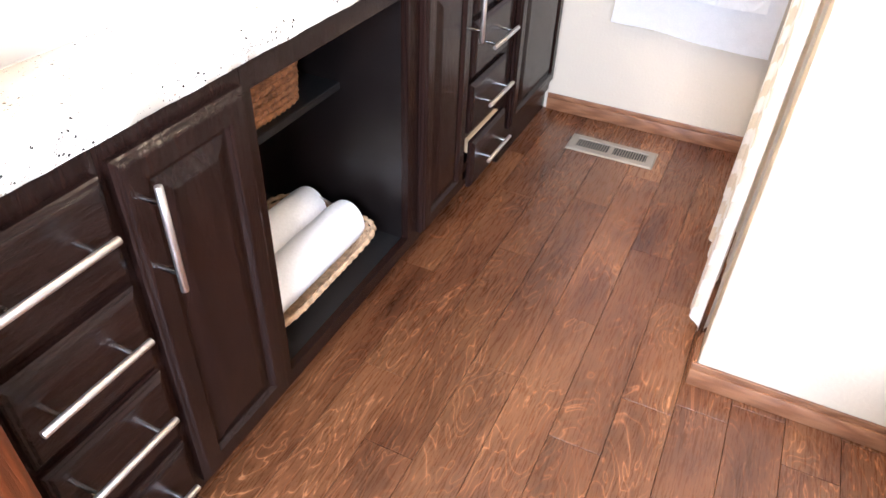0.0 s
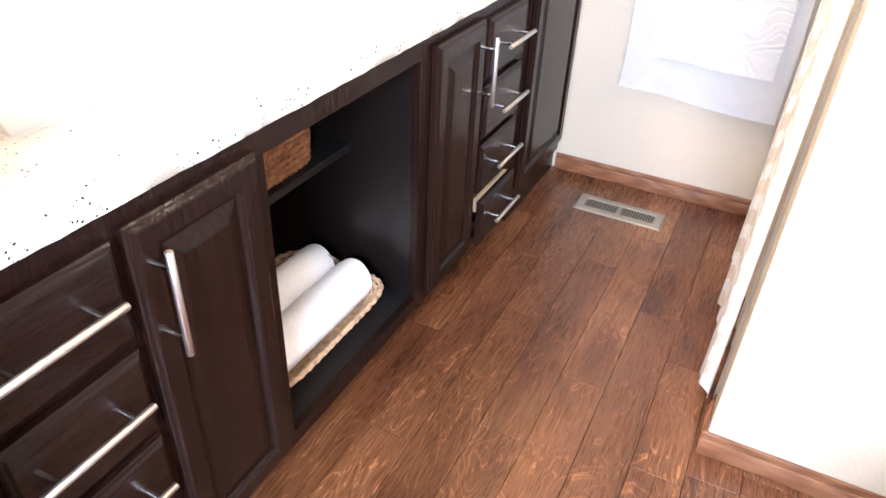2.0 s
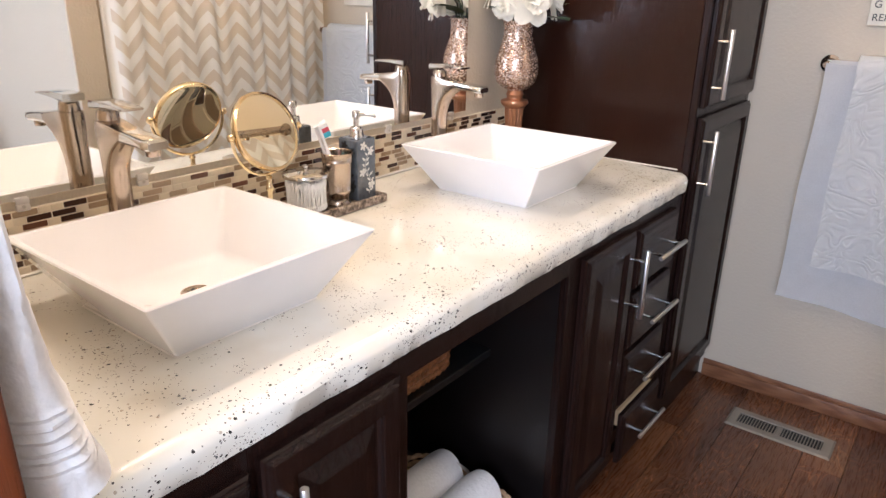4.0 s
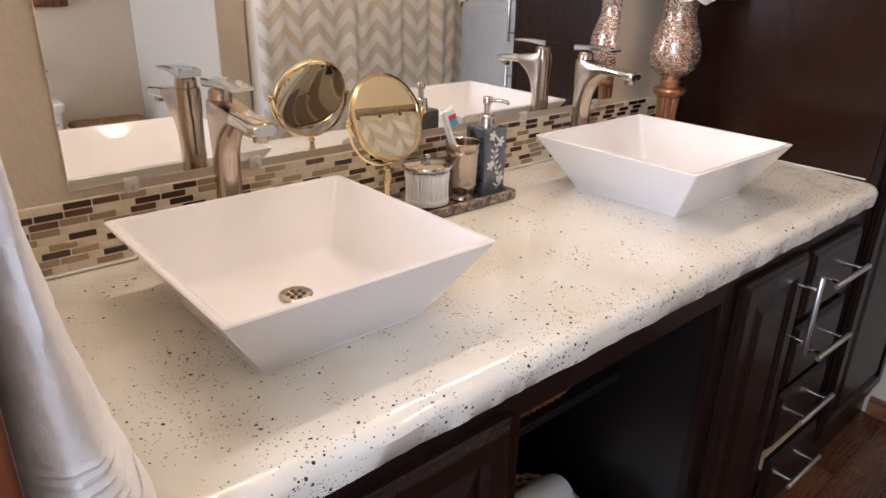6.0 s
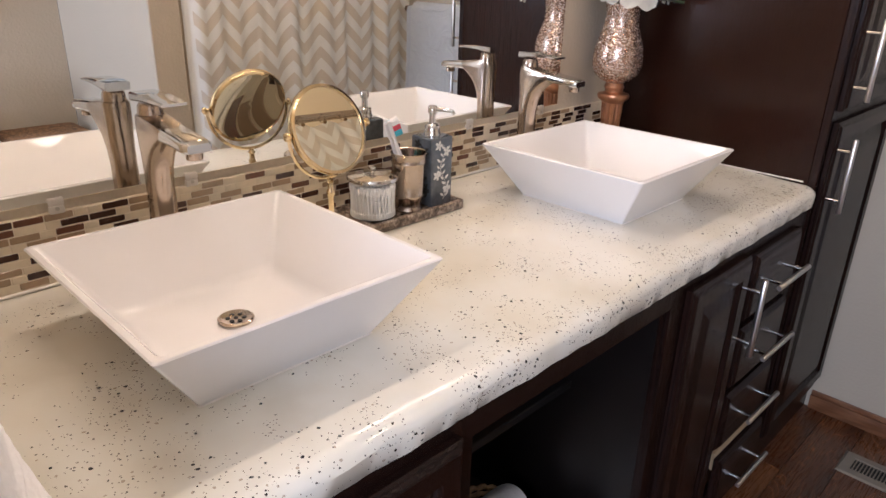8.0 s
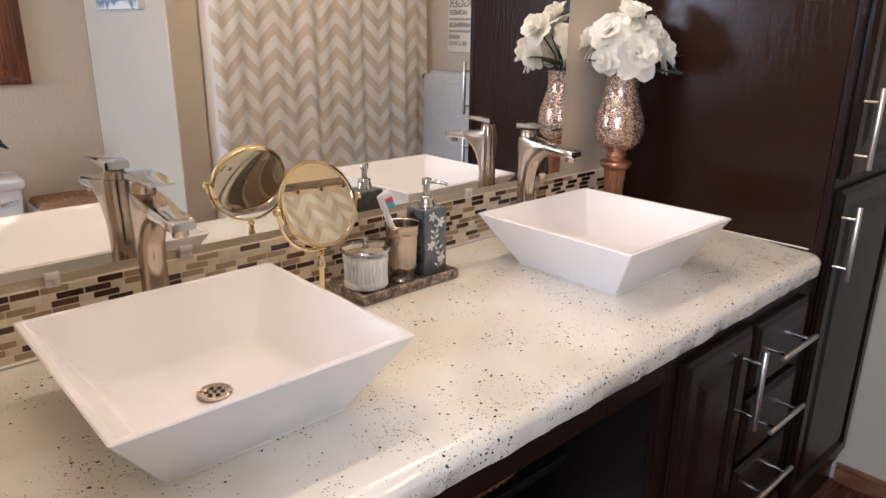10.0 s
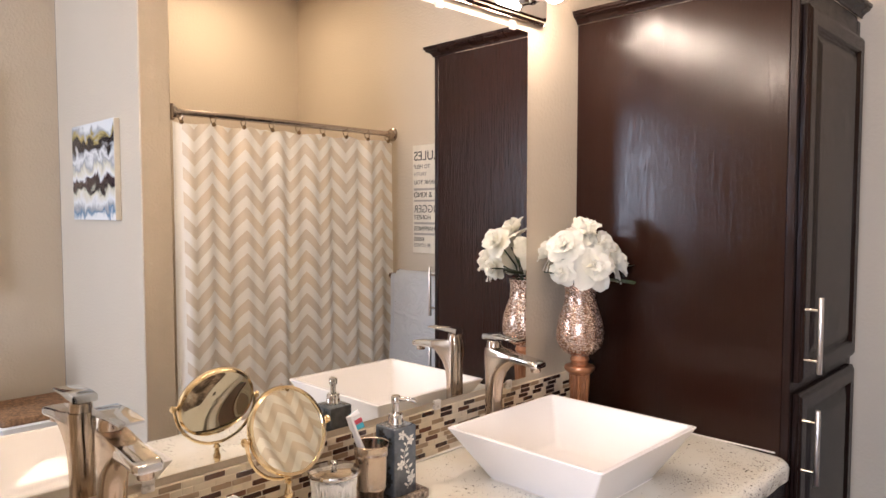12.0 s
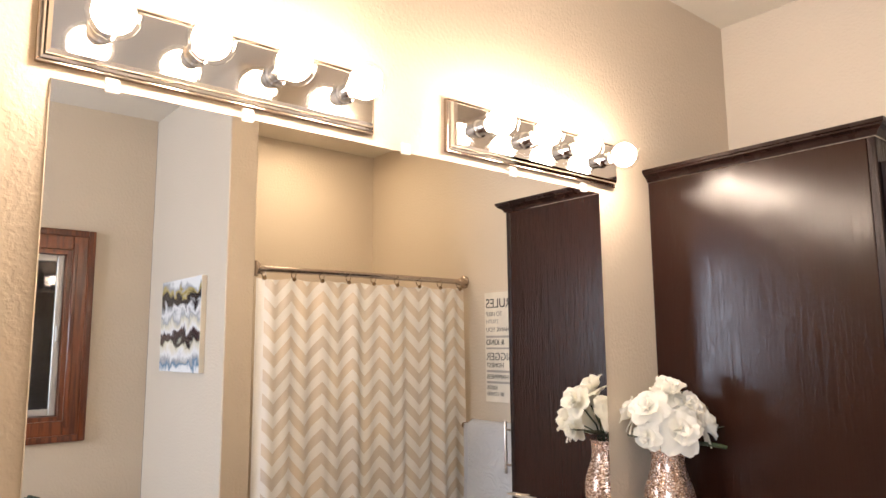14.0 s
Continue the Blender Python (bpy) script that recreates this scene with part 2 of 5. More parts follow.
def thin_glass(name, edge_gloss=0.10):
    """Thin clear glass: it lets all through but for a gloss that grows at its edges."""
    m, t, p = nodes_of(name)
    clear, gloss = t.nodes.new("ShaderNodeBsdfTransparent"), t.nodes.new("ShaderNodeBsdfGlossy")
    gloss.inputs["Roughness"].default_value = 0.02
    gloss.inputs["Color"].default_value = (0.8, 0.8, 0.8, 1)
    edge, mix = add(t, "ShaderNodeLayerWeight", Blend=0.25), t.nodes.new("ShaderNodeMixShader")
    power = t.nodes.new("ShaderNodeMath")
    power.operation = "MULTIPLY"
    power.inputs[1].default_value = edge_gloss
    t.links.new(edge.outputs["Facing"], power.inputs[0])
    t.links.new(power.outputs[0], mix.inputs[0])
    t.links.new(clear.outputs[0], mix.inputs[1])
    t.links.new(gloss.outputs[0], mix.inputs[2])
    t.links.new(mix.outputs[0], t.nodes["Material Output"].inputs["Surface"])
    return m


def mirror_glass(name, colour=(0.93, 0.935, 0.915)):
    m, t, p = nodes_of(name)
    p.inputs["Base Color"].default_value = (*colour, 1)
    p.inputs["Metallic"].default_value = 1.0
    p.inputs["Roughness"].default_value = 0.0
    return m


def mercury_glass(cx, cy):
    """Copper-coloured mosaic glass: small square flakes set in level rows round the bowl."""
    m, t, p = nodes_of("copper_mosaic_glass")
    c, sep, comb = t.nodes.new("ShaderNodeTexCoord"), t.nodes.new("ShaderNodeSeparateXYZ"), t.nodes.new("ShaderNodeCombineXYZ")
    t.links.new(c.outputs["Object"], sep.inputs[0])
    away = []
    for k, mid in ((0, cx), (1, cy)):
        n = t.nodes.new("ShaderNodeMath")
        n.operation = "SUBTRACT"
        n.inputs[1].default_value = mid
        t.links.new(sep.outputs[k], n.inputs[0])
        away.append(n.outputs[0])
    turn = t.nodes.new("ShaderNodeMath")
    turn.operation = "ARCTAN2"
    t.links.new(away[1], turn.inputs[0])
    t.links.new(away[0], turn.inputs[1])
    for source, k, scale in ((turn.outputs[0], 0, 0.055), (sep.outputs[2], 1, 1.35)):
        n = t.nodes.new("ShaderNodeMath")
        n.operation = "MULTIPLY"
        n.inputs[1].default_value = scale
        t.links.new(source, n.inputs[0])
        t.links.new(n.outputs[0], comb.inputs[k])
    cells = add(t, "ShaderNodeTexVoronoi", Scale=290.0, Randomness=0.12)
    t.links.new(comb.outputs[0], cells.inputs["Vector"])
    tone = ramp(t, cells.outputs["Color"], [(0.15, (0.46, 0.28, 0.20)), (0.5, (0.66, 0.47, 0.38)), (0.85, (0.92, 0.80, 0.72))])
    gaps = ramp(t, cells.outputs["Distance"], [(0.42, (1, 1, 1)), (0.62, (0.30, 0.24, 0.20))])
    t.links.new(mixed(t, 1.0, tone, gaps, "MULTIPLY"), p.inputs["Base Color"])
    p.inputs["Metallic"].default_value = 0.85
    r = t.nodes.new("ShaderNodeMapRange")
    r.inputs["To Min"].default_value, r.inputs["To Max"].default_value = 0.10, 0.36
    t.links.new(cells.outputs["Color"], r.inputs["Value"])
    t.links.new(r.outputs["Result"], p.inputs["Roughness"])
    bumped(t, p, mixed(t, 0.5, cells.outputs["Color"], gaps), 0.7, 0.0018)
    return m


def embossed_terry():
    """Ivory towelling with a raised scroll pattern."""
    m, t, p = nodes_of("ivory_embossed_terry")
    v = coords(t)
    scroll = add(t, "ShaderNodeTexNoise", Scale=7.0, Detail=1.0, Distortion=2.2)
    t.links.new(v, scroll.inputs["Vector"])
    many = t.nodes.new("ShaderNodeMath")
    many.operation = "MULTIPLY"
    many.inputs[1].default_value = 7.0
    t.links.new(scroll.outputs["Fac"], many.inputs[0])
    fold = t.nodes.new("ShaderNodeMath")
    fold.operation = "PINGPONG"
    fold.inputs[1].default_value = 0.5
    t.links.new(many.outputs[0], fold.inputs[0])
    ridge = ramp(t, fold.outputs[0], [(0.10, (0, 0, 0)), (0.34, (1, 1, 1))])
    loops = add(t, "ShaderNodeTexNoise", Scale=300.0, Detail=2.0)
    t.links.new(v, loops.inputs["Vector"])
    p.inputs["Base Color"].default_value = (0.93, 0.92, 0.91, 1)
    p.inputs["Roughness"].default_value = 0.95
    bumped(t, p, mixed(t, 0.22, ridge, loops.outputs["Color"]), 0.8, 0.0028)
    return m


def terry(name, colour, relief=0.0007, scale=300.0):
    m, t, p = nodes_of(name)
    v = coords(t)
    loops = add(t, "ShaderNodeTexNoise", Scale=scale, Detail=2.0)
    t.links.new(v, loops.inputs["Vector"])
    soft = add(t, "ShaderNodeTexNoise", Scale=30.0, Detail=3.0)
    t.links.new(v, soft.inputs["Vector"])
    both = mixed(t, 0.35, loops.outputs["Color"], soft.outputs["Color"])
    t.links.new(ramp(t, both, [(0.3, tuple(c * 0.9 for c in colour)), (0.6, colour)]), p.inputs["Base Color"])
    p.inputs["Roughness"].default_value = 0.95
    bumped(t, p, both, 0.8, relief)
    return m


def granite():
    m, t, p = nodes_of("brown_granite")
    v = coords(t)
    a = add(t, "ShaderNodeTexNoise", Scale=70.0, Detail=6.0, Roughness=0.75)
    t.links.new(v, a.inputs["Vector"])
    t.links.new(ramp(t, a.outputs["Fac"], [(0.32, (0.02, 0.017, 0.015)), (0.48, (0.17, 0.13, 0.10)), (0.58, (0.36, 0.28, 0.22)), (0.70, (0.55, 0.50, 0.45))]), p.inputs["Base Color"])
    p.inputs["Roughness"].default_value = 0.15
    return m


def pour_paint():
    """Abstract poured painting: wavy bands of black, white, grey, cream and a little blue and gold."""
    m, t, p = nodes_of("poured_paint")
    c = t.nodes.new("ShaderNodeTexCoord")
    mp = t.nodes.new("ShaderNodeMapping")
    mp.inputs["Scale"].default_value = (1, 1, 1)
    t.links.new(c.outputs["Object"], mp.inputs["Vector"])
    warp = add(t, "ShaderNodeTexNoise", Scale=7.0, Detail=4.5, Roughness=0.55, Distortion=1.4)
    t.links.new(mp.outputs["Vector"], warp.inputs["Vector"])
    sep = t.nodes.new("ShaderNodeSeparateXYZ")
    t.links.new(c.outputs["Object"], sep.inputs[0])
    up = t.nodes.new("ShaderNodeMath")
    up.operation = "MULTIPLY_ADD"
    up.inputs[1].default_value = 0.17
    t.links.new(warp.outputs["Fac"], up.inputs[0])
    t.links.new(sep.outputs[2], up.inputs[2])
    span = t.nodes.new("ShaderNodeMapRange")
    span.inputs["From Min"].default_value, span.inputs["From Max"].default_value = 1.415 + 0.085, 1.82 + 0.085
    t.links.new(up.outputs[0], span.inputs["Value"])
    W, K, G, C, B = (0.75, 0.76, 0.76), (0.02, 0.018, 0.022), (0.36, 0.37, 0.38), (0.66, 0.62, 0.48), (0.12, 0.22, 0.33)
    t.links.new(ramp(t, span.outputs["Result"], [(0.02, W), (0.08, B), (0.13, G), (0.19, W), (0.28, C), (0.34, K), (0.41, (0.06, 0.03, 0.035)), (0.45, W), (0.52, C),
                (0.58, G), (0.64, W), (0.72, K), (0.80, K), (0.84, (0.42, 0.33, 0.12)), (0.88, G), (0.93, W)]), p.inputs["Base Color"])
    p.inputs["Roughness"].default_value = 0.18
    return m


def letting_light(m, share, colour):
    """Thin cloth: lets a share of the light through."""
    t = m.node_tree
    p, thin, mix = t.nodes["Principled BSDF"], t.nodes.new("ShaderNodeBsdfTranslucent"), t.nodes.new("ShaderNodeMixShader")
    thin.inputs["Color"].default_value = (*colour, 1)
    mix.inputs[0].default_value = share
    t.links.new(p.outputs[0], mix.inputs[1])
    t.links.new(thin.outputs[0], mix.inputs[2])
    t.links.new(mix.outputs[0], t.nodes["Material Output"].inputs["Surface"])
    return m


WALL = wall_paint("greige_wall_paint", (0.585, 0.503, 0.395))
# invented dark colour of an unseen wall, to lower its bounce and reflections
UNSEEN_WALL_DARK = wall_paint("unseen_wall_dark_paint", (0.20, 0.165, 0.135))
CEILING = wall_paint("ceiling_paint", (0.72, 0.67, 0.58))
ESPRESSO = oak("espresso_painted_oak", (0.0115, 0.0050, 0.0038), (0.0155, 0.0066, 0.0050), 0.25, (9, 9, 0.9), 0.0, 0.0007, 0.0, 0.22)
ESPRESSO_PANEL = oak("espresso_panel_veneer", (0.0170, 0.0056, 0.0034), (0.0185, 0.0062, 0.0038), 0.19, (12, 12, 1.2), 0.0, 0.0007, 0.70, 0.28)
ESPRESSO_FLAT = oak("espresso_drawer_grain", (0.0115, 0.0050, 0.0038), (0.0155, 0.0066, 0.0050), 0.25, (9, 0.9, 9), 0.0, 0.0010, 0.0, 0.22)
# cabinet insides: espresso taken near black, the shade put into the base colour
SHADED_INSIDE = plain("shaded_cabinet_inside", (0.0035, 0.0025, 0.0023), 0.6, bump=0.0004)
ESPRESSO_SMOOTH = plain("espresso_moulding", (0.0145, 0.0056, 0.0040), 0.28, vary=0.1, bump=0.0002)
# satin inner side of the bay, its colour likewise lowered for shade
SATIN_SHADED = plain("satin_shaded_inside", (0.0055, 0.0034, 0.0030), 0.36, vary=0.1, bump=0.0003)
ESPRESSO_SMOOTH.node_tree.nodes["Principled BSDF"].inputs["Specular IOR Level"].default_value = 0.2
TRIM_OAK = oak("brown_oak_trim", (0.19, 0.074, 0.032), (0.29, 0.128, 0.060), 0.38, (0.8, 14, 14), 0.1, 0.0006)
TRIM_OAK_Y = oak("brown_oak_trim_lengthwise", (0.19, 0.074, 0.032), (0.29, 0.128, 0.060), 0.38, (14, 0.8, 14), 0.1, 0.0006)
WINDOW_OAK = oak("red_oak_casing", (0.072, 0.0165, 0.0046), (0.19, 0.048, 0.0135), 0.30, (14, 14, 0.8), 0.2, 0.0006)
RAW_WOOD = oak("raw_drawer_wood", (0.42, 0.28, 0.15), (0.62, 0.45, 0.27), 0.6, (9, 1, 9))
FLOOR = floor_wood()
COUNTER = speckled_counter()
CERAMIC = plain("white_ceramic", (0.82, 0.80, 0.80), 0.012, vary=0.012)
NICKEL = plain("brushed_nickel", (0.52, 0.43, 0.355), 0.20, 1.0, 0.05, 60)
STEEL = plain("satin_steel", (0.68, 0.65, 0.62), 0.38, 1.0, 0.04, 80)
CHROME = plain("polished_chrome", (0.72, 0.70, 0.68), 0.08, 1.0, 0.03)
GOLD = plain("polished_gold", (0.86, 0.69, 0.43), 0.12, 1.0, 0.05)
BRONZE = plain("aged_bronze", (0.20, 0.13, 0.065), 0.32, 0.9, 0.2, 120, 0.001)
COPPER = plain("antique_copper", (0.46, 0.23, 0.13), 0.30, 0.8, 0.15, 40, 0.0006)
DARK = plain("black_recess", (0.008, 0.008, 0.008), 0.6)
MIRROR = mirror_glass("mirror_silver")
MIRROR_DIM = mirror_glass("tilted_mirror_silver", (0.80, 0.79, 0.70))
CLEAR = letting_light(plain("clear_plastic", (0.88, 0.85, 0.82), 0.12), 0.5, (0.92, 0.89, 0.86))
TOWEL = terry("white_terry", (0.90, 0.89, 0.905), 0.0028, 150.0)
TOWEL_BATH = terry("white_bath_terry", (0.89, 0.885, 0.90), 0.0004)
TOWEL_CREAM = embossed_terry()
CURTAIN = letting_light(chevron_cloth(), 0.12, (0.92, 0.88, 0.80))
LINER = letting_light(plain("white_curtain_liner", (0.82, 0.82, 0.81), 0.35, vary=0.03), 0.5, (0.9, 0.9, 0.88))
HAMPER = plain("white_hamper_cloth", (0.80, 0.80, 0.79), 0.5, vary=0.03)
GROUT = plain("cream_grout", (0.68, 0.59, 0.46), 0.8, bump=0.0005)
CAULK = plain("white_caulk", (0.74, 0.70, 0.65), 0.5)
REGISTER = plain("taupe_register_paint", (0.30, 0.26, 0.21), 0.42, 0.2)
MERCURY = mercury_glass(0.102, 1.972)
PETAL = letting_light(plain("ivory_petal", (0.94, 0.93, 0.87), 0.6, vary=0.02), 0.42, (0.94, 0.92, 0.85))
LEAF = plain("dark_leaf", (0.030, 0.055, 0.022), 0.45, vary=0.3)
GRANITE = granite()
BULB = glowing("lit_bulb_core", (1.0, 0.81, 0.58), BULB_POWER)
BULB_GLASS = thin_glass("clear_bulb_glass", 0.38)
DOWNLIGHT = glowing("lit_downlight", (1.0, 0.78, 0.50), 112.0)

# ---- mesh helpers ----


def linked(name, bm, material, smooth=False):
    me = bpy.data.meshes.new(name)
    bm.normal_update()
    bm.to_mesh(me)
    bm.free()
    me.materials.append(material)
    if smooth:
        me.polygons.foreach_set("use_smooth", [True] * len(me.polygons))
        me.set_sharp_from_angle(angle=radians(38))
    return new(name, me)


def part(name, bm, material, parent, label="", smooth=False):
    """Links a bmesh as one mesh object under a thing or a part."""
    ob = linked(name, bm, material, smooth)
    ob.parent = parent
    if parent is not None:
        ob.matrix_parent_inverse = parent.matrix_world.inverted()
    if label:
        tagged(ob, label)
    return ob


def thing(name, at, label, category, group="", kind=""):
    """An empty at the base of a thing."""
    ob = new(name)
    ob.location = at
    ob.empty_display_size = 0.05
    ob.matrix_world = Matrix.Translation(at)
    return tagged(ob, label, category, group, kind)


def structure(name, bm, material, label="", category="", smooth=False):
    return tagged(linked(name, bm, material, smooth), label, category, "", "structure")


def box(x0, x1, y0, y1, z0, z1, bevel=0.0, segments=1, bm=None):
    bm = bm or bmesh.new()
    m = Matrix.Translation(((x0 + x1) / 2, (y0 + y1) / 2, (z0 + z1) / 2)) @ Matrix.Diagonal((x1 - x0, y1 - y0, z1 - z0, 1))
    made = bmesh.ops.create_cube(bm, size=1, matrix=m)
    if bevel:
        edges = list({e for v in made["verts"] for e in v.link_edges})
        bmesh.ops.bevel(bm, geom=edges, offset=bevel, segments=segments, affect="EDGES", profile=0.5)
    return bm


def bridge(bm, loops, close=True):
    for a, b in zip(loops, loops[1:]):
        n = len(a)
        for i in range(n if close else n - 1):
            j = (i + 1) % n
            bm.faces.new((a[i], a[j], b[j], b[i]))


def lathe(profile, centre, segments=40, bm=None, ribs=0, rib_depth=0.0, cap=True):
    """Turns (radius, height) pairs round an upright axis at centre."""
    bm = bm or bmesh.new()
    loops = []
    for r, z in profile:
        ring = []
        for i in range(segments):
            a = 2 * math.pi * i / segments
            rr = r * (1 + rib_depth * math.cos(ribs * a)) if ribs else r
            ring.append(bm.verts.new((centre[0] + rr * math.cos(a), centre[1] + rr * math.sin(a), centre[2] + z)))
        loops.append(ring)
    bridge(bm, loops)
    if cap:
        bm.faces.new(list(reversed(loops[0])))
        bm.faces.new(loops[-1])
    bmesh.ops.recalc_face_normals(bm, faces=bm.faces)
    return bm


def tube(points, radius, segments=10, bm=None, flat=1.0):
    """A round bar along points; radius may be a list, flat squeezes it upright."""
    bm = bm or bmesh.new()
    pts = [Vector(p) for p in points]
    loops = []
    for i, p in enumerate(pts):
        way = (pts[min(i + 1, len(pts) - 1)] - pts[max(i - 1, 0)]).normalized()
        side = way.cross(Vector((0, 0, 1)))
        if side.length < 0.01:
            side = Vector((0, 1, 0))
        side.normalize()
        up = side.cross(way).normalized()
        r = radius[i] if isinstance(radius, (list, tuple)) else radius
        loops.append([bm.verts.new(p + side * r * math.cos(2 * math.pi * k / segments) + up * r * flat * math.sin(2 * math.pi * k / segments)) for k in range(segments)])
    bridge(bm, loops)
    bm.faces.new(list(reversed(loops[0])))
    bm.faces.new(loops[-1])
    bmesh.ops.recalc_face_normals(bm, faces=bm.faces)
    return bm


def rounded_square(bm, cx, cy, hx, hy, r, z, steps=4):
    ring = []
    for sx, sy, a0 in ((1, 1, 0), (-1, 1, 90), (-1, -1, 180), (1, -1, 270)):
        for k in range(steps + 1):
            a = radians(a0 + 90 * k / steps)
            ring.append(bm.verts.new((cx + sx * (hx - r) + r * math.cos(a), cy + sy * (hy - r) + r * math.sin(a), z)))
    return ring


def squares(cx, cy, rows, steps=4):
    """A closed body through rounded squares (half x, half y, corner radius, z)."""
    bm = bmesh.new()
    loops = [rounded_square(bm, cx, cy, hx, hy, r, z, steps) for hx, hy, r, z in rows]
    bridge(bm, loops)
    bm.faces.new(list(reversed(loops[0])))
    bm.faces.new(loops[-1])
    return bm


def wavy_sheet(f, nu, nv, thickness=0.0):
    """A sheet of nu by nv faces; f(u, v) gives the place, u and v from 0 to 1. With a thickness it has two faces and a rim."""
    bm = bmesh.new()
    grid = [[bm.verts.new(f(i / nu, j / nv)) for i in range(nu + 1)] for j in range(nv + 1)]
    faces = [bm.faces.new((grid[j][i], grid[j][i + 1], grid[j + 1][i + 1], grid[j + 1][i])) for j in range(nv) for i in range(nu)]
    if thickness:
        bmesh.ops.solidify(bm, geom=faces, thickness=thickness)
    bmesh.ops.recalc_face_normals(bm, faces=bm.faces)
    return bm


def ball(centre, r, bm=None, seg=24):
    bm = bm or bmesh.new()
    bmesh.ops.create_uvsphere(bm, u_segments=seg, v_segments=seg // 2, radius=r, matrix=Matrix.Translation(centre))
    return bm

# ---- structure ----
YE, ZC = 2.60, 2.625          # end wall, ceiling
XB = 2.290                   # window wall
SX, SY0, SY1 = 1.39, 1.388, 1.503   # partition of the shower
YS = 0.335                    # stub wall beside the counter
YR = -1.55                   # bedroom wall behind

structure("wall_mirror", box(-0.12, 0, YR - 0.12, YE + 0.12, 0, ZC), WALL, "greige orange-peel wall behind the vanity", "wall")
structure("wall_end", box(0, 2.32, YE, YE + 0.12, 0, ZC), WALL, "greige wall at the end of the bathroom", "wall")
structure("wall_partition", box(SX, XB, SY0, SY1, 0, ZC, 0.004), WALL, "greige partition wall beside the shower", "wall")
structure("wall_shower", box(2.20, 2.32, SY1, YE, 0, ZC), WALL, "greige wall at the back of the shower", "wall")
structure("wall_stub", box(0, 0.655, YS - 0.11, YS, 0, ZC, 0.003), WALL, "short greige wall at the vanity's end", "wall")
structure("floor_base", box(-0.12, XB + 0.12, YR - 0.12, YE + 0.12, -0.08, -0.014), DARK, "dark subfloor under the boards", "floor")
structure("ceiling", box(-0.12, XB + 0.12, YR - 0.12, YE + 0.12, ZC, ZC + 0.1), CEILING, "pale textured ceiling", "ceiling")

# window wall, with the opening through it
WY0, WY1, WZ0, WZ1 = 0.42, 1.045, 1.210, 1.957
bm = box(XB, XB + 0.12, YR - 0.12, WY0, 0, ZC)
box(XB, XB + 0.12, WY1, SY0, 0, ZC, bm=bm)
box(XB, XB + 0.12, WY0, WY1, 0, WZ0, bm=bm)
box(XB, XB + 0.12, WY0, WY1, WZ1, ZC, bm=bm)
structure("wall_window", bm, WALL, "greige wall with a dark casement window", "wall")

# unseen bedroom wall behind, kept dark to cut reflections, with its bright window
bm = box(0, 1.0, YR - 0.12, YR, 0, ZC)
box(2.2, XB, YR - 0.12, YR, 0, ZC, bm=bm)
box(1.0, 2.2, YR - 0.12, YR, 0, 1.12, bm=bm)
box(1.0, 2.2, YR - 0.12, YR, 2.18, ZC, bm=bm)
structure("wall_back", bm, UNSEEN_WALL_DARK, "unseen bedroom wall darkened to cut reflections, with a daylit window opening", "wall")

window = tagged(thing("window_1", (XB, 0.75, 1.2), "dark casement window in a red-brown oak casing", "window"), kind="structure")
C = 0.09
for name, b in (("casing_side", (WY1, WY1 + C, WZ0 - C, WZ1 + C)), ("casing_side", (WY0 - C, WY0, WZ0 - C, WZ1 + C)),
                ("casing_head", (WY0, WY1, WZ1, WZ1 + C)), ("casing_sill", (WY0, WY1, WZ0 - C, WZ0))):
    bm = box(XB - 0.012, XB - 0.0005, b[0], b[1], b[2], b[3], 0.003)
    if name == "casing_side":
        outer = b[1] > WY1 + 0.01
        y0, y1 = (b[1] - 0.03, b[1]) if outer else (b[0], b[0] + 0.03)
        box(XB - 0.024, XB - 0.0122, y0, y1, b[2], b[3], 0.005, 2, bm)
        y0, y1 = (b[0], b[0] + 0.018) if outer else (b[1] - 0.018, b[1])
        box(XB - 0.018, XB - 0.0122, y0, y1, b[2] + 0.06, b[3] - 0.06, 0.003, 1, bm)
    else:
        z0, z1 = (b[3] - 0.03, b[3]) if name == "casing_head" else (b[2], b[2] + 0.03)
        box(XB - 0.024, XB - 0.0122, b[0] - 0.06, b[1] + 0.06, z0, z1, 0.005, 2, bm)
    part(name, bm, WINDOW_OAK, window, smooth=True)
for name, b in (("jamb", (WY1 - 0.02, WY1, WZ0, WZ1)), ("jamb", (WY0, WY0 + 0.02, WZ0, WZ1)), ("jamb_head", (WY0 + 0.02, WY1 - 0.02, WZ1 - 0.02, WZ1)), ("jamb_sill", (WY0 + 0.02, WY1 - 0.02, WZ0, WZ0 + 0.02))):
    part(name, box(XB + 0.0005, XB + 0.1, *b), WINDOW_OAK, window)
SASH = plain("grey_sash", (0.45, 0.43, 0.40), 0.4, 0.3)
for b in ((WY1 - 0.05, WY1 - 0.021, WZ0 + 0.021, WZ1 - 0.021), (WY0 + 0.021, WY0 + 0.05, WZ0 + 0.021, WZ1 - 0.021), (WY0 + 0.051, WY1 - 0.051, WZ1 - 0.05, WZ1 - 0.021), (WY0 + 0.051, WY1 - 0.051, WZ0 + 0.021, WZ0 + 0.05)):
    part("sash", box(XB + 0.04, XB + 0.07, *b, 0.003), SASH, window, "grey metal sash")
NIGHT = plain("dark_night_pane", (0.012, 0.011, 0.012), 0.03)
part("pane", box(XB + 0.052, XB + 0.058, WY0 + 0.05, WY1 - 0.05, WZ0 + 0.05, WZ1 - 0.05), NIGHT, window, "dark glass with night behind it")
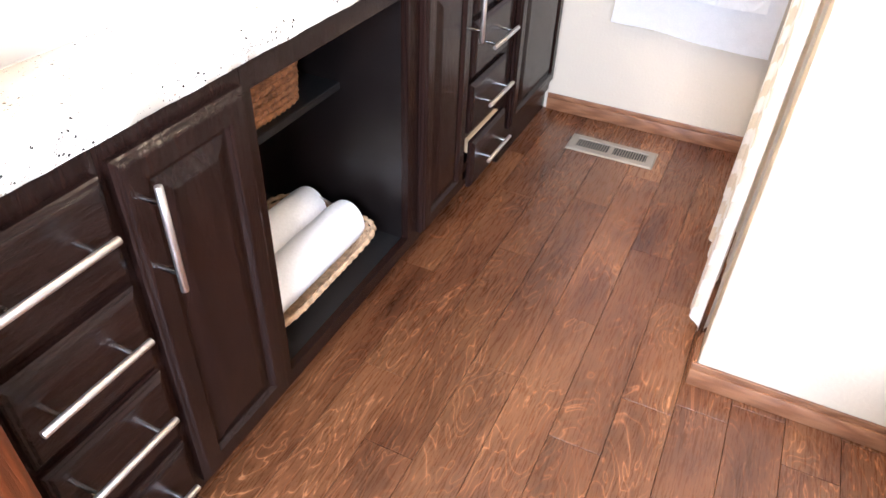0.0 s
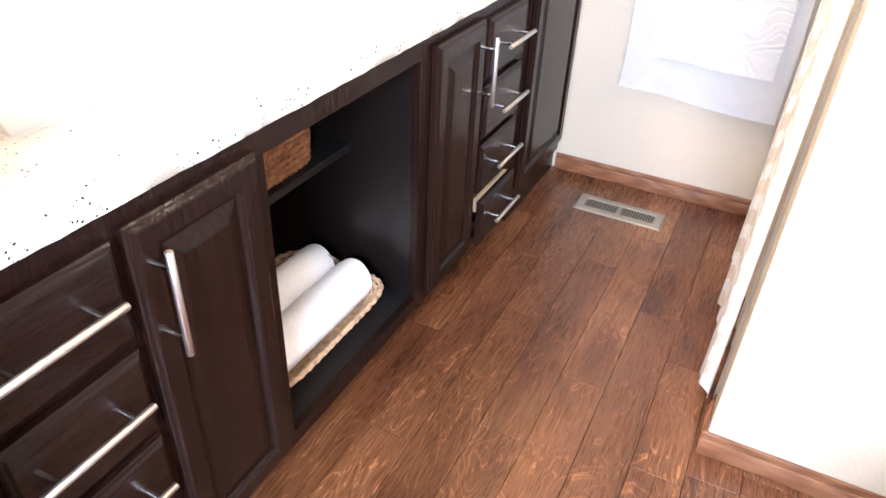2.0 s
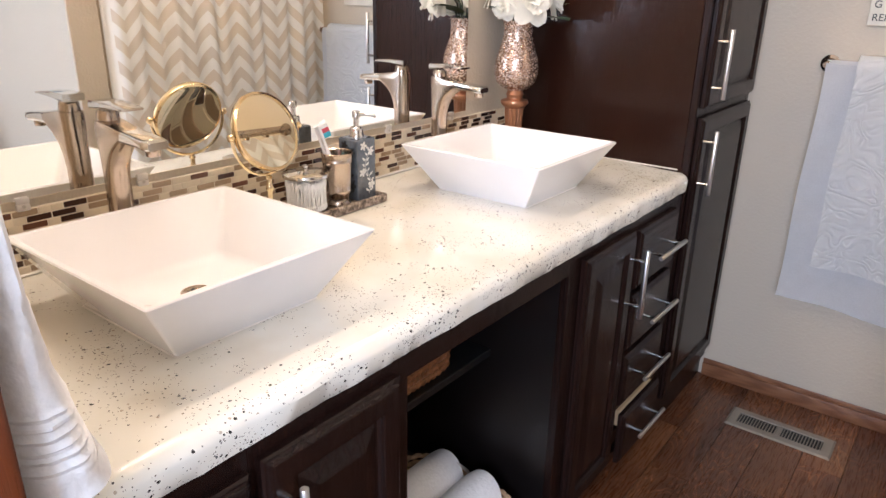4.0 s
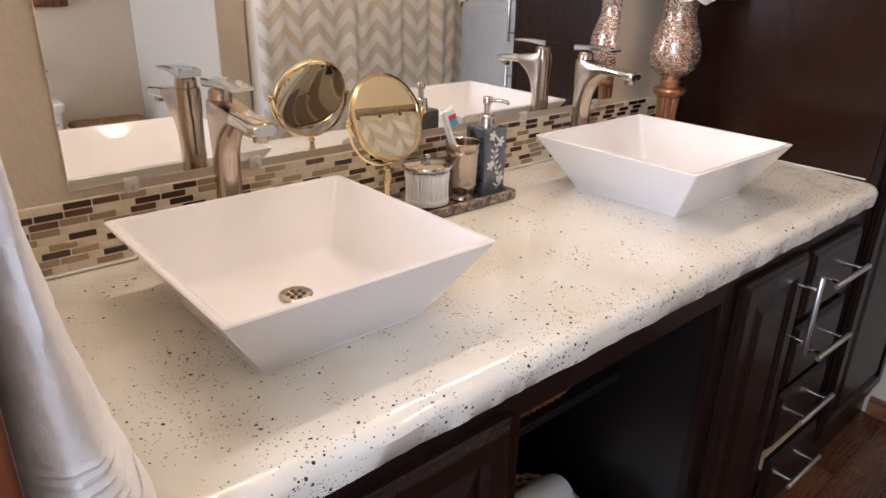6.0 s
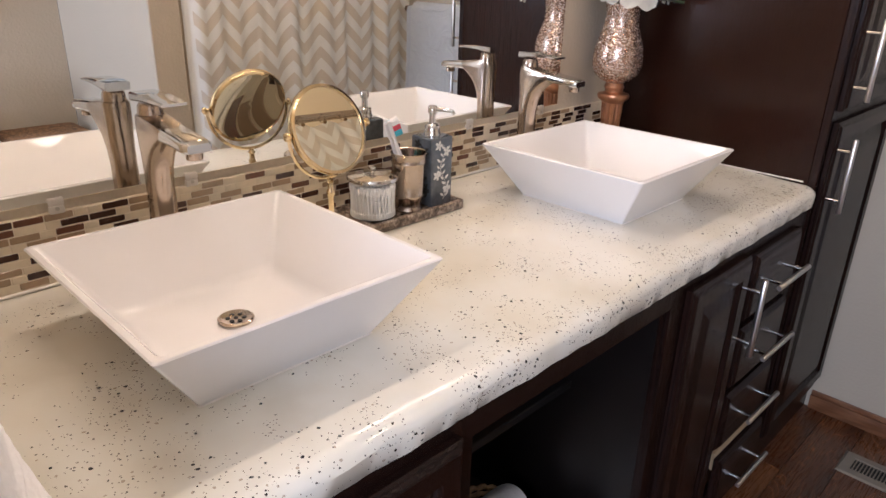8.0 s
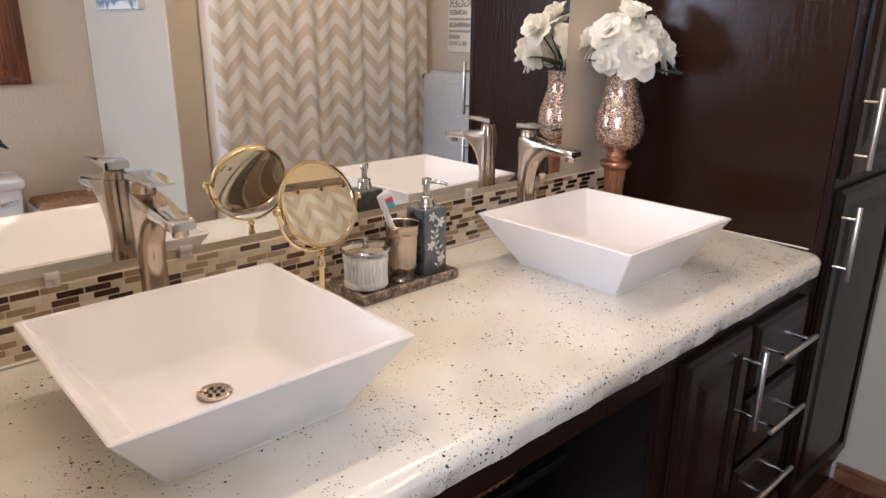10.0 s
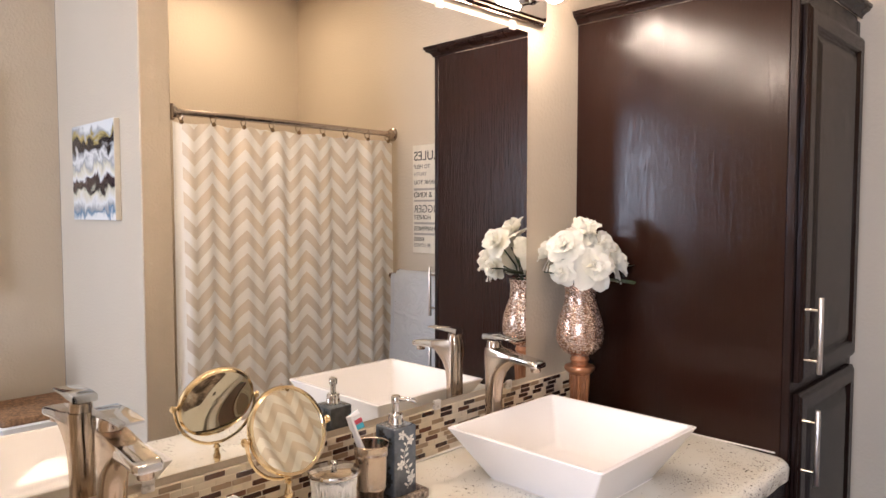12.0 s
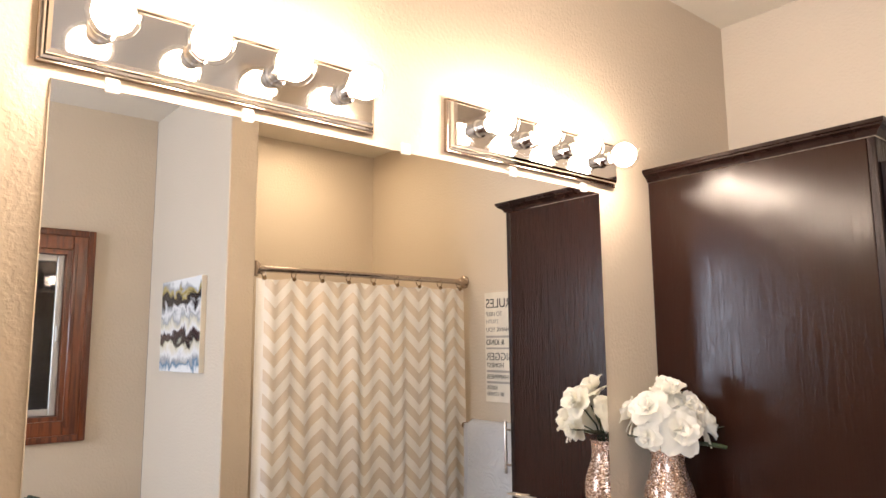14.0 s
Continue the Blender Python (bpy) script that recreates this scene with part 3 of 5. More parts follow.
part("latch", box(XB + 0.03, XB + 0.04, WY1 - 0.042, WY1 - 0.028, 1.55, 1.62, 0.003), SASH, window)

# bedroom window behind the camera: a sash round the bright opening
wb = tagged(thing("window_2", (1.60, YR, 1.12), "white-framed window full of daylight", "window"), kind="structure")
for b in ((1.0, 1.04, 1.12, 2.18), (2.16, 2.2, 1.12, 2.18), (1.04, 2.16, 1.12, 1.16), (1.04, 2.16, 2.14, 2.18), (1.58, 1.62, 1.16, 2.14)):
    part("window_frame", box(b[0], b[1], YR - 0.08, YR - 0.03, b[2], b[3], 0.004), CAULK, wb)


def skirting(name, x0, x1, y0, y1, material):
    """A base board with a stepped, rounded top, along x or along y."""
    board = structure(name, box(x0, x1, y0, y1, 0, 0.050, 0.003, 2), material, "brown oak baseboard at the wall's foot", "baseboard", True)
    dx, dy = (0.0, 0.005) if x1 - x0 > y1 - y0 else (0.005, 0.0)
    part("top_moulding", box(x0 + dx, x1 - (0 if dy else 0.0004), y0 + dy, y1 - (0 if dx else 0.0004), 0.0495, 0.067, 0.003, 2), material, board)
    return board


skirting("baseboard_end", 0.605, SX - 0.01, YE - 0.013, YE - 0.0005, TRIM_OAK)
skirting("baseboard_partition", SX - 0.012, XB - 0.001, SY0 - 0.013, SY0 - 0.0005, TRIM_OAK)
skirting("baseboard_partition_end", SX - 0.013, SX - 0.0005, SY0 + 0.0005, SY1 - 0.005, TRIM_OAK_Y)
skirting("baseboard_window", XB - 0.013, XB - 0.0005, YR + 0.01, SY0 - 0.014, TRIM_OAK_Y)
structure("door_casing", box(0.656, 0.678, YS - 0.115, YS + 0.002, 0, 2.08, 0.004, 2), WINDOW_OAK, "brown oak door casing on the stub wall", "trim", True)
structure("shower_curb", box(1.43, 1.53, SY1 + 0.001, YE - 0.001, 0, 0.11, 0.012, 2), CERAMIC, "white shower curb behind the curtain", "curb", True)

# ---- vanity ----
FX = 0.600                   # front of the face frames
CT = 0.872                   # counter top
PULL_X = 0.658


def pull(parent, centre, length, along):
    """A satin bar pull: a rod with two posts, standing off the front."""
    h = length / 2
    cx, cy, cz = centre
    ends = [Vector((cx, cy, cz - h)), Vector((cx, cy, cz + h))] if along == "z" else [Vector((cx, cy - h, cz)), Vector((cx, cy + h, cz))]
    way = (ends[1] - ends[0]).normalized()
    bm = bmesh.new()
    tube([ends[0], ends[0] + way * 0.001, ends[1] - way * 0.001, ends[1]], [0.0052, 0.006, 0.006, 0.0052], 14, bm)
    handle = part("handle", bm, STEEL, parent, "satin steel bar pull", True)
    for s in (-1, 1):
        p = Vector(centre) + way * s * (h - 0.030)
        part("post", tube([(parent_front(parent) + 0.0003, p.y, p.z), (cx - 0.005, p.y, p.z)], 0.0042, 10), CHROME, handle, smooth=True)
    return handle


FRONTS = {}


def parent_front(ob):
    return FRONTS.get(ob.name, FX + 0.02)


def raised_front(name, parent, y0, y1, z0, z1, material, raised=True, x0=FX + 0.001, thick=0.020):
    """A cabinet front with an ogee edge and, on doors, a raised field inside a frame."""
    bm = bmesh.new()

    def ring(inset, x):
        return [bm.verts.new((x, a, b)) for a, b in ((y0 + inset, z0 + inset), (y1 - inset, z0 + inset), (y1 - inset, z1 - inset), (y0 + inset, z1 - inset))]
    f = x0 + thick
    loops = [ring(0, x0), ring(0, f - 0.009), ring(0.003, f - 0.006), ring(0.006, f - 0.005), ring(0.010, f - 0.001), ring(0.013, f)]
    if raised:
        w = 0.043
        loops += [ring(w, f), ring(w + 0.004, f - 0.004), ring(w + 0.008, f - 0.009), ring(w + 0.012, f - 0.0095), ring(w + 0.040, f - 0.001), ring(w + 0.043, f - 0.0005)]
    bridge(bm, loops)
    bm.faces.new(list(reversed(loops[0])))
    bm.faces.new(loops[-1])
    bmesh.ops.recalc_face_normals(bm, faces=bm.faces)
    ob = part(name, bm, material, parent)
    FRONTS[ob.name] = f
    return ob


DRAWER_Z = ((0.627, 0.785), (0.450, 0.606), (0.276, 0.430), (0.095, 0.252))
PULL_Z = (0.704, 0.526, 0.354, 0.172)


def drawer_unit(y0, y1, fy0, fy1, label, open_last, pull_y, pull_up):
    unit = thing("drawer_cabinet", (0.3, (y0 + y1) / 2, 0), label, "cabinet", "vanity cabinets")
    part("toe_kick", box(0.05, 0.545, y0, y1, 0.0, 0.078), ESPRESSO_FLAT, unit)
    bm = box(0.012, FX - 0.02, y0, y0 + 0.012, 0.080, 0.815)
    box(0.012, FX - 0.02, y1 - 0.012, y1, 0.080, 0.815, bm=bm)
    box(0.012, 0.02, y0 + 0.0121, y1 - 0.0121, 0.080, 0.815, bm=bm)
    part("carcass", bm, SHADED_INSIDE, unit)
    bm = box(FX - 0.0195, FX, y0, fy0 + 0.012, 0.080, 0.815)
    box(FX - 0.0195, FX, fy1 - 0.012, y1, 0.080, 0.815, bm=bm)
    for z0, z1 in ((0.777, 0.815), (0.604, 0.633), (0.428, 0.452), (0.250, 0.278), (0.080, 0.103)):
        box(FX - 0.0195, FX - 0.0003, fy0 + 0.0121, fy1 - 0.0121, z0, z1, bm=bm)
    part("face_frame", bm, ESPRESSO, unit)
    for k, ((z0, z1), pz) in enumerate(zip(DRAWER_Z, PULL_Z)):
        out = 0.014 if open_last and k == 3 else 0.0
        front = raised_front("drawer", unit, fy0, fy1, z0, z1, ESPRESSO_FLAT, False, FX + 0.001 + out)
        pull(front, (PULL_X + out * 0.6, pull_y, pz + pull_up), 0.180, "y")
        if out:
            part("drawer_back", box(FX - 0.012, FX + out, fy0 + 0.020, fy1 - 0.020, z1 - 0.050, z1 - 0.002), RAW_WOOD, front, "raw pale wood drawer back")
    return unit


def door_unit(y0, y1, fy0, fy1, pull_y, label):
    unit = thing("door_cabinet", (0.3, (y0 + y1) / 2, 0), label, "cabinet", "vanity cabinets")
    part("toe_kick", box(0.05, 0.545, y0, y1, 0.0, 0.078), ESPRESSO_FLAT, unit)
    bm = box(0.012, FX - 0.02, y0, y0 + 0.012, 0.080, 0.815)
    box(0.012, FX - 0.02, y1 - 0.012, y1, 0.080, 0.815, bm=bm)
    part("carcass", bm, SHADED_INSIDE, unit)
    bm = box(FX - 0.0195, FX, y0, fy0 + 0.012, 0.080, 0.815)
    box(FX - 0.0195, FX, fy1 - 0.012, y1, 0.080, 0.815, bm=bm)
    for z0, z1 in ((0.775, 0.815), (0.080, 0.130)):
        box(FX - 0.0195, FX - 0.0003, fy0 + 0.0121, fy1 - 0.0121, z0, z1, bm=bm)
    part("face_frame", bm, ESPRESSO, unit)
    door = raised_front("door", unit, fy0, fy1, 0.108, 0.793, ESPRESSO, True)
    pull(door, (PULL_X, pull_y, 0.668), 0.180, "z")
    return unit


drawer_unit(YS + 0.004, 0.594, 0.368, 0.586, "espresso brown drawer cabinet with four closed drawers", False, 0.466, 0.018)
door_unit(0.595, 0.874, 0.604, 0.864, 0.632, "espresso brown cabinet with one closed raised-panel door")

# the open bay between the two doors; its inside colours carry the shade
bay = thing("open_shelf_cabinet", (0.3, 1.16, 0), "doorless espresso bay, inside colour darkened for shade, one half-depth shelf", "cabinet", "vanity cabinets")
Y0, Y1 = 0.875, 1.459
part("toe_kick", box(0.05, 0.545, Y0, Y1, 0.0, 0.078), ESPRESSO_FLAT, bay)
part("side_panel", box(0.012, FX - 0.02, Y0, Y0 + 0.018, 0.08, 0.815), SHADED_INSIDE, bay)
part("side_panel", box(0.012, FX - 0.02, Y1 - 0.03, Y1, 0.08, 0.815), SATIN_SHADED, bay)
part("back_panel", box(0.004, 0.0115, Y0 + 0.0185, Y1 - 0.0305, 0.08, 0.815), SHADED_INSIDE, bay)
part("bottom_panel", box(0.012, FX - 0.02, Y0 + 0.0185, Y1 - 0.0305, 0.095, 0.112), SHADED_INSIDE, bay)
part("shelf", box(0.012, 0.41, Y0 + 0.0185, Y1 - 0.0305, 0.509, 0.529, 0.002), SHADED_INSIDE, bay)
bm = box(FX - 0.0195, FX, Y0, Y0 + 0.020, 0.080, 0.815)
box(FX - 0.0195, FX, Y1 - 0.034, Y1, 0.080, 0.815, bm=bm)
box(FX - 0.0195, FX - 0.0003, Y0 + 0.0201, Y1 - 0.0341, 0.772, 0.815, bm=bm)
box(FX - 0.0195, FX - 0.0003, Y0 + 0.0201, Y1 - 0.0341, 0.080, 0.118, bm=bm)
part("face_frame", bm, ESPRESSO, bay)

door_unit(1.460, 1.752, 1.477, 1.743, 1.753 - 0.035, "espresso brown cabinet with one closed raised-panel door")
drawer_unit(1.753, 2.098, 1.770, 2.030, "espresso brown drawer cabinet, lowest drawer pulled slightly open", True, 1.906, 0.004)

# the tall linen tower
tower = thing("linen_cabinet", (0.3, 2.35, 0), "tall glossy espresso linen cabinet with crown and two doors", "cabinet")
TY0, TY1 = 2.100, YE - 0.001
part("toe_kick", box(0.002, 0.592, TY0 + 0.002, TY1 - 0.001, 0, 0.0795), ESPRESSO_FLAT, tower)
part("side_panel", box(0.0005, 0.584, TY0, TY0 + 0.019, 0.08, 1.9935, 0.001), ESPRESSO_PANEL, tower, "glossy oak-grained side panel")
part("side_panel", box(0.0005, 0.58, TY1 - 0.019, TY1, 0.08, 1.985, 0.001), ESPRESSO_PANEL, tower)
part("top_panel", box(0.0005, 0.58, TY0 + 0.0195, TY1 - 0.0195, 1.965, 1.985), ESPRESSO, tower)
bm = box(0.5845, FX + 0.004, TY0 - 0.001, TY0 + 0.030, 0.08, 1.9935, 0.0015)
box(0.5845, FX + 0.004, TY1 - 0.030, TY1, 0.08, 1.985, 0.0015, bm=bm)
for z0, z1 in ((0.08, 0.14), (1.01, 1.055), (1.92, 1.9935)):
    box(0.5845, FX + 0.0035, TY0 + 0.0301, TY1 - 0.0301, z0, z1, bm=bm)
part("face_frame", bm, ESPRESSO, tower)
for z0, z1, pz in ((0.128, 1.020, 0.8975), (1.046, 1.935, 1.1635)):
    d = raised_front("door", tower, TY0 + 0.018, TY1 - 0.020, z0, z1, ESPRESSO, True, FX + 0.005, 0.019)
    pull(d, (PULL_X, 2.128, pz), 0.180, "z")


def crown(parent):
    """A cove crown moulding round the front and the free side of the tower."""
    prof = ((0.000, 1.994), (0.004, 1.994), (0.006, 2.000), (0.012, 2.007), (0.020, 2.011), (0.023, 2.013), (0.023, 2.017), (0.028, 2.019), (0.028, 2.028), (0.000, 2.028))
    bm = bmesh.new()
    fx = FX + 0.0045
    path = lambda o: ((0.001, TY0 - 0.0012 - o), (fx + o, TY0 - 0.0012 - o), (fx + o, TY1))
    cols = []
    for k in range(3):
        cols.append([bm.verts.new((*path(o)[k], z)) for o, z in prof])
    bridge(bm, cols)
    bm.faces.new(cols[0])
    bm.faces.new(list(reversed(cols[-1])))
    bmesh.ops.recalc_face_normals(bm, faces=bm.faces)
    part("crown_moulding", bm, ESPRESSO_SMOOTH, parent)


crown(tower)


def counter_top():
    """A thick counter with a rounded, slightly uneven front edge and a soft far corner."""
    y0, y1, xf, zt, th = YS + 0.003, TY0 - 0.003, 0.619, CT, 0.055
    prof = [(0.003, zt - th), (xf - 0.022, zt - th)]
    for k in range(1, 7):
        a = radians(-90 + 45 * k / 6)
        prof.append((xf - 0.022 + 0.022 * math.cos(a), zt - th + 0.022 + 0.022 * math.sin(a)))
    for k in range(1, 9):
        a = radians(10 + 80 * k / 8)
        prof.append((xf - 0.027 + 0.027 * math.cos(a), zt - 0.027 + 0.027 * math.sin(a)))
    for k in range(1, 24):
        prof.append((xf - 0.027 - k * 0.024, zt))
    prof.append((0.003, zt))
    cut = next(k for k, (x, z) in enumerate(prof) if z == zt and x < 0.53)
    under = (xf - 0.09, zt - th)

    def body(outline, name, n=150):
        bm, rows = bmesh.new(), []
        for i in range(n + 1):
            y = y0 + (y1 - y0) * i / n
            near = max(0.0, y - (y1 - 0.030)) / 0.030
            pull_in = 0.030 * (1 - math.sqrt(max(0.0, 1 - near * near)))
            ring = []
            for x, z in outline:
                front = min(1.0, max(0.0, (x - 0.45) / 0.17))
                wob = 0.0032 * front * noise.noise((y * 16, z * 30, 3)) + 0.0016 * front * noise.noise((y * 55, z * 60, 9))
                drop = 0.002 * front * noise.noise((y * 9, 5, 1)) if z > zt - 0.03 else 0
                ring.append(bm.verts.new((x + wob - pull_in * front, y, z + drop - (0.006 * near * near * front if z > zt - 0.02 else 0))))
            rows.append(ring)
        bridge(bm, rows)
        bm.faces.new(rows[0])
        bm.faces.new(list(reversed(rows[-1])))
        bmesh.ops.recalc_face_normals(bm, faces=bm.faces)
        return part(name, bm, COUNTER, top, smooth=True)
    top = thing("countertop", (0.3, 1.2, zt - th), "glossy cream countertop with black and grey specks, rounded edge", "countertop")
    body([under] + prof[1:cut + 1], "rounded_edge")
    body(prof[cut:] + [prof[0], under], "slab")
    return top


counter_top()
structure("caulk_line", box(0.02, 0.575, TY0 - 0.0075, TY0 - 0.0012, CT + 0.0008, CT + 0.0035, 0.001), CAULK, "white caulk line against the cabinet", "trim")
structure("caulk_back", box(0.001, 0.010, YS + 0.004, TY0 - 0.008, CT + 0.0008, CT + 0.0065, 0.002), CAULK, "pinkish white caulk line behind the counter", "trim")


def vessel_sink(cy):
    """A square vessel basin: thin straight walls leaning outwards from a small flat foot."""
    cx, h0, h1, z0, z1 = 0.315, 0.125, 0.193, CT + 0.0015, CT + 0.115
    t = 0.011
    sink = thing("vessel_sink", (cx, cy, CT), "square white ceramic vessel sink with flared sides on the counter", "sink", "vessel sinks")
    bm = squares(cx, cy, [(h0, h0, 0.004, z0), (h0 + 0.001, h0 + 0.001, 0.004, z0 + 0.0015), (h1 - 0.001, h1 - 0.001, 0.005, z1 - 0.004), (h1, h1, 0.005, z1 - 0.002), (h1 - 0.002, h1 - 0.002, 0.005, z1),
                          (h1 - t + 0.002, h1 - t + 0.002, 0.008, z1), (h1 - t, h1 - t, 0.008, z1 - 0.002), (h0 + 0.002, h0 + 0.002, 0.014, z0 + 0.023), (h0 - 0.006, h0 - 0.006, 0.016, z0 + 0.0155),
                          (h0 - 0.020, h0 - 0.020, 0.018, z0 + 0.012), (0.03, 0.03, 0.02, z0 + 0.009)], 5)
    part("basin", bm, CERAMIC, sink, smooth=True)
    d = (cx - 0.012, cy, z0 + 0.0105)
    drain = part("drain", lathe([(0.024, 0.0), (0.0245, 0.003), (0.022, 0.0045), (0.019, 0.0040), (0.016, 0.003)], d, 32), NICKEL, sink, "round brushed nickel drain", True)
    for k in range(6):
        a = math.pi * k / 3
        x, y = d[0] + 0.0105 * math.cos(a), d[1] + 0.0105 * math.sin(a)
        part("drain_hole", lathe([(0.0033, 0.0), (0.0033, 0.0006)], (x, y, d[2] + 0.0032), 10), DARK, drain)
    part("drain_hole", lathe([(0.003, 0.0), (0.003, 0.0006)], (d[0], d[1], d[2] + 0.0032), 10), DARK, drain)
    part("caulk_ring", squares(cx, cy, [(h0 + 0.0022, h0 + 0.0022, 0.005, CT + 0.0006), (h0 + 0.0008, h0 + 0.0008, 0.005, CT + 0.0022)]), CAULK, sink)
    return sink


vessel_sink(0.735)
vessel_sink(1.622)


def faucet(cy):
    """A tall vessel tap: waisted column, flat waterfall-like spout and a flat lever on top."""
    bx = 0.072
    ob = thing("faucet", (bx, cy, CT), "tall brushed nickel vessel faucet with flat lever", "faucet", "vessel faucets")
    part("base_ring", lathe([(0.027, 0.001), (0.027, 0.005), (0.0245, 0.007)], (bx, cy, CT), 32), NICKEL, ob, smooth=True)
    bm = bmesh.new()
    rows = []
    # column sections: height, centre x, half x, half y
    for z, x, hx, hy in ((0.006, bx, 0.0215, 0.0215), (0.04, bx, 0.0215, 0.021), (0.12, bx, 0.021, 0.0205), (0.150, bx + 0.0005, 0.0210, 0.0200), (0.175, bx + 0.0025, 0.0232, 0.0202), (0.195, bx + 0.0070, 0.0280, 0.0206),
                         (0.210, bx + 0.0130, 0.0345, 0.0210), (0.222, bx + 0.0210, 0.0430, 0.0213), (0.233, bx + 0.0300, 0.0525, 0.0215), (0.243, bx + 0.0300, 0.0520, 0.0215), (0.250, bx + 0.010, 0.031, 0.0215), (0.2535, bx + 0.001, 0.0215, 0.021)):
        rows.append(rounded_square(bm, x, cy, hx, hy, min(hx, hy) * 0.96 if z < 0.2 else 0.0185, CT + z, 6))
    bridge(bm, rows)
    bm.faces.new(list(reversed(rows[0])))
    bm.faces.new(rows[-1])
    part("column", bm, NICKEL, ob, smooth=True)
    bm = bmesh.new()
    rows = []
    for x, z, hz, hy in ((bx + 0.030, 0.232, 0.013, 0.0212), (bx + 0.060, 0.236, 0.010, 0.0212), (bx + 0.100, 0.2335, 0.0085, 0.0214), (bx + 0.126, 0.2310, 0.0080, 0.0216), (bx + 0.138, 0.2300, 0.0075, 0.0205), (bx + 0.1425, 0.2295, 0.006, 0.017)):
        ring = []
        for sy, sz, a0 in ((1, 1, 0), (-1, 1, 90), (-1, -1, 180), (1, -1, 270)):
            for k in range(5):
                a = radians(a0 + 22.5 * k)
                r = min(hz * 0.7, 0.006)
                ring.append(bm.verts.new((x, cy + sy * (hy - r) + r * math.cos(a), CT + z + sz * (hz - r) + r * math.sin(a))))
        rows.append(ring)
    bridge(bm, rows)
    bm.faces.new(list(reversed(rows[0])))
    bm.faces.new(rows[-1])
    bmesh.ops.recalc_face_normals(bm, faces=bm.faces)
    part("spout", bm, CHROME, ob, smooth=True)
    part("aerator", lathe([(0.0105, 0.0), (0.0115, 0.002), (0.0115, 0.012)], (bx + 0.126, cy, CT + 0.2115), 20), NICKEL, ob, smooth=True)
    part("collar", lathe([(0.0185, 0.0), (0.0175, 0.012), (0.0150, 0.0165)], (bx, cy, CT + 0.2540), 28), NICKEL, ob, smooth=True)
    bm = bmesh.new()
    rows = []
    for x, z, hz, hy in ((bx - 0.022, 0.2785, 0.0065, 0.0195), (bx + 0.0, 0.2800, 0.0060, 0.0205), (bx + 0.03, 0.2815, 0.0042, 0.0205), (bx + 0.065, 0.2805, 0.0026, 0.0200), (bx + 0.082, 0.2790, 0.0020, 0.0185)):
        rows.append([bm.verts.new((x, cy + a * hy, CT + z + b * hz)) for a, b in ((-1, -0.6), (-0.9, -1), (0.9, -1), (1, -0.6), (1, 0.6), (0.9, 1), (-0.9, 1), (-1, 0.6))])
    bridge(bm, rows)
    bm.faces.new(list(reversed(rows[0])))
    bm.faces.new(rows[-1])
    bmesh.ops.recalc_face_normals(bm, faces=bm.faces)
    part("lever", bm, CHROME, ob, "flat chrome lever", True)
    return ob


faucet(0.752)
faucet(1.645)

# ---- mirror and its clips ----
MY0, MY1, MZ0, MZ1 = 0.533, 1.858, 1.002, 1.931
wall_mirror = thing("wall_mirror", (0, 1.2, MZ0), "large frameless vanity mirror held by clear clips", "mirror")
bm = bmesh.new()
R = lambda i, x: [bm.verts.new((x, a, b)) for a, b in ((MY0 + i, MZ0 + i), (MY1 - i, MZ0 + i), (MY1 - i, MZ1 - i), (MY0 + i, MZ1 - i))]
loops = [R(0, 0.0012), R(0, 0.0048), R(0.0015, 0.006)]
bridge(bm, loops)
bm.faces.new(list(reversed(loops[0])))
bm.faces.new(loops[-1])
bmesh.ops.recalc_face_normals(bm, faces=bm.faces)
part("mirror_glass", bm, MIRROR, wall_mirror)
for y, z in ((0.622, MZ0), (0.832, MZ0), (1.183, MZ0), (1.515, MZ0), (1.784, MZ0), (0.62, MZ1), (0.847, MZ1), (1.2, MZ1), (1.523, MZ1), (1.791, MZ1)):
    s = 1 if z == MZ1 else -1
    bm = box(0.0065, 0.0095, y - 0.011, y + 0.011, z - 0.006, z + 0.006, 0.0025, 2)
    box(0.0012, 0.0095, y - 0.011, y + 0.011, z + s * 0.0062 - (0.012 if s < 0 else 0), z + s * 0.0062 + (0.012 if s > 0 else 0), 0.0025, 2, bm)
    clip = part("mirror_clip", bm, CLEAR, wall_mirror, "clear plastic scalloped clip", True)
    part("screw", lathe([(0.003, 0.0), (0.003, 0.001)], (0.0, 0.0, 0.0), 10), STEEL, clip).matrix_world = Matrix.Translation((0.0097, y, z + s * 0.010)) @ Euler((0, radians(90), 0)).to_matrix().to_4x4()

# ---- lamps ----


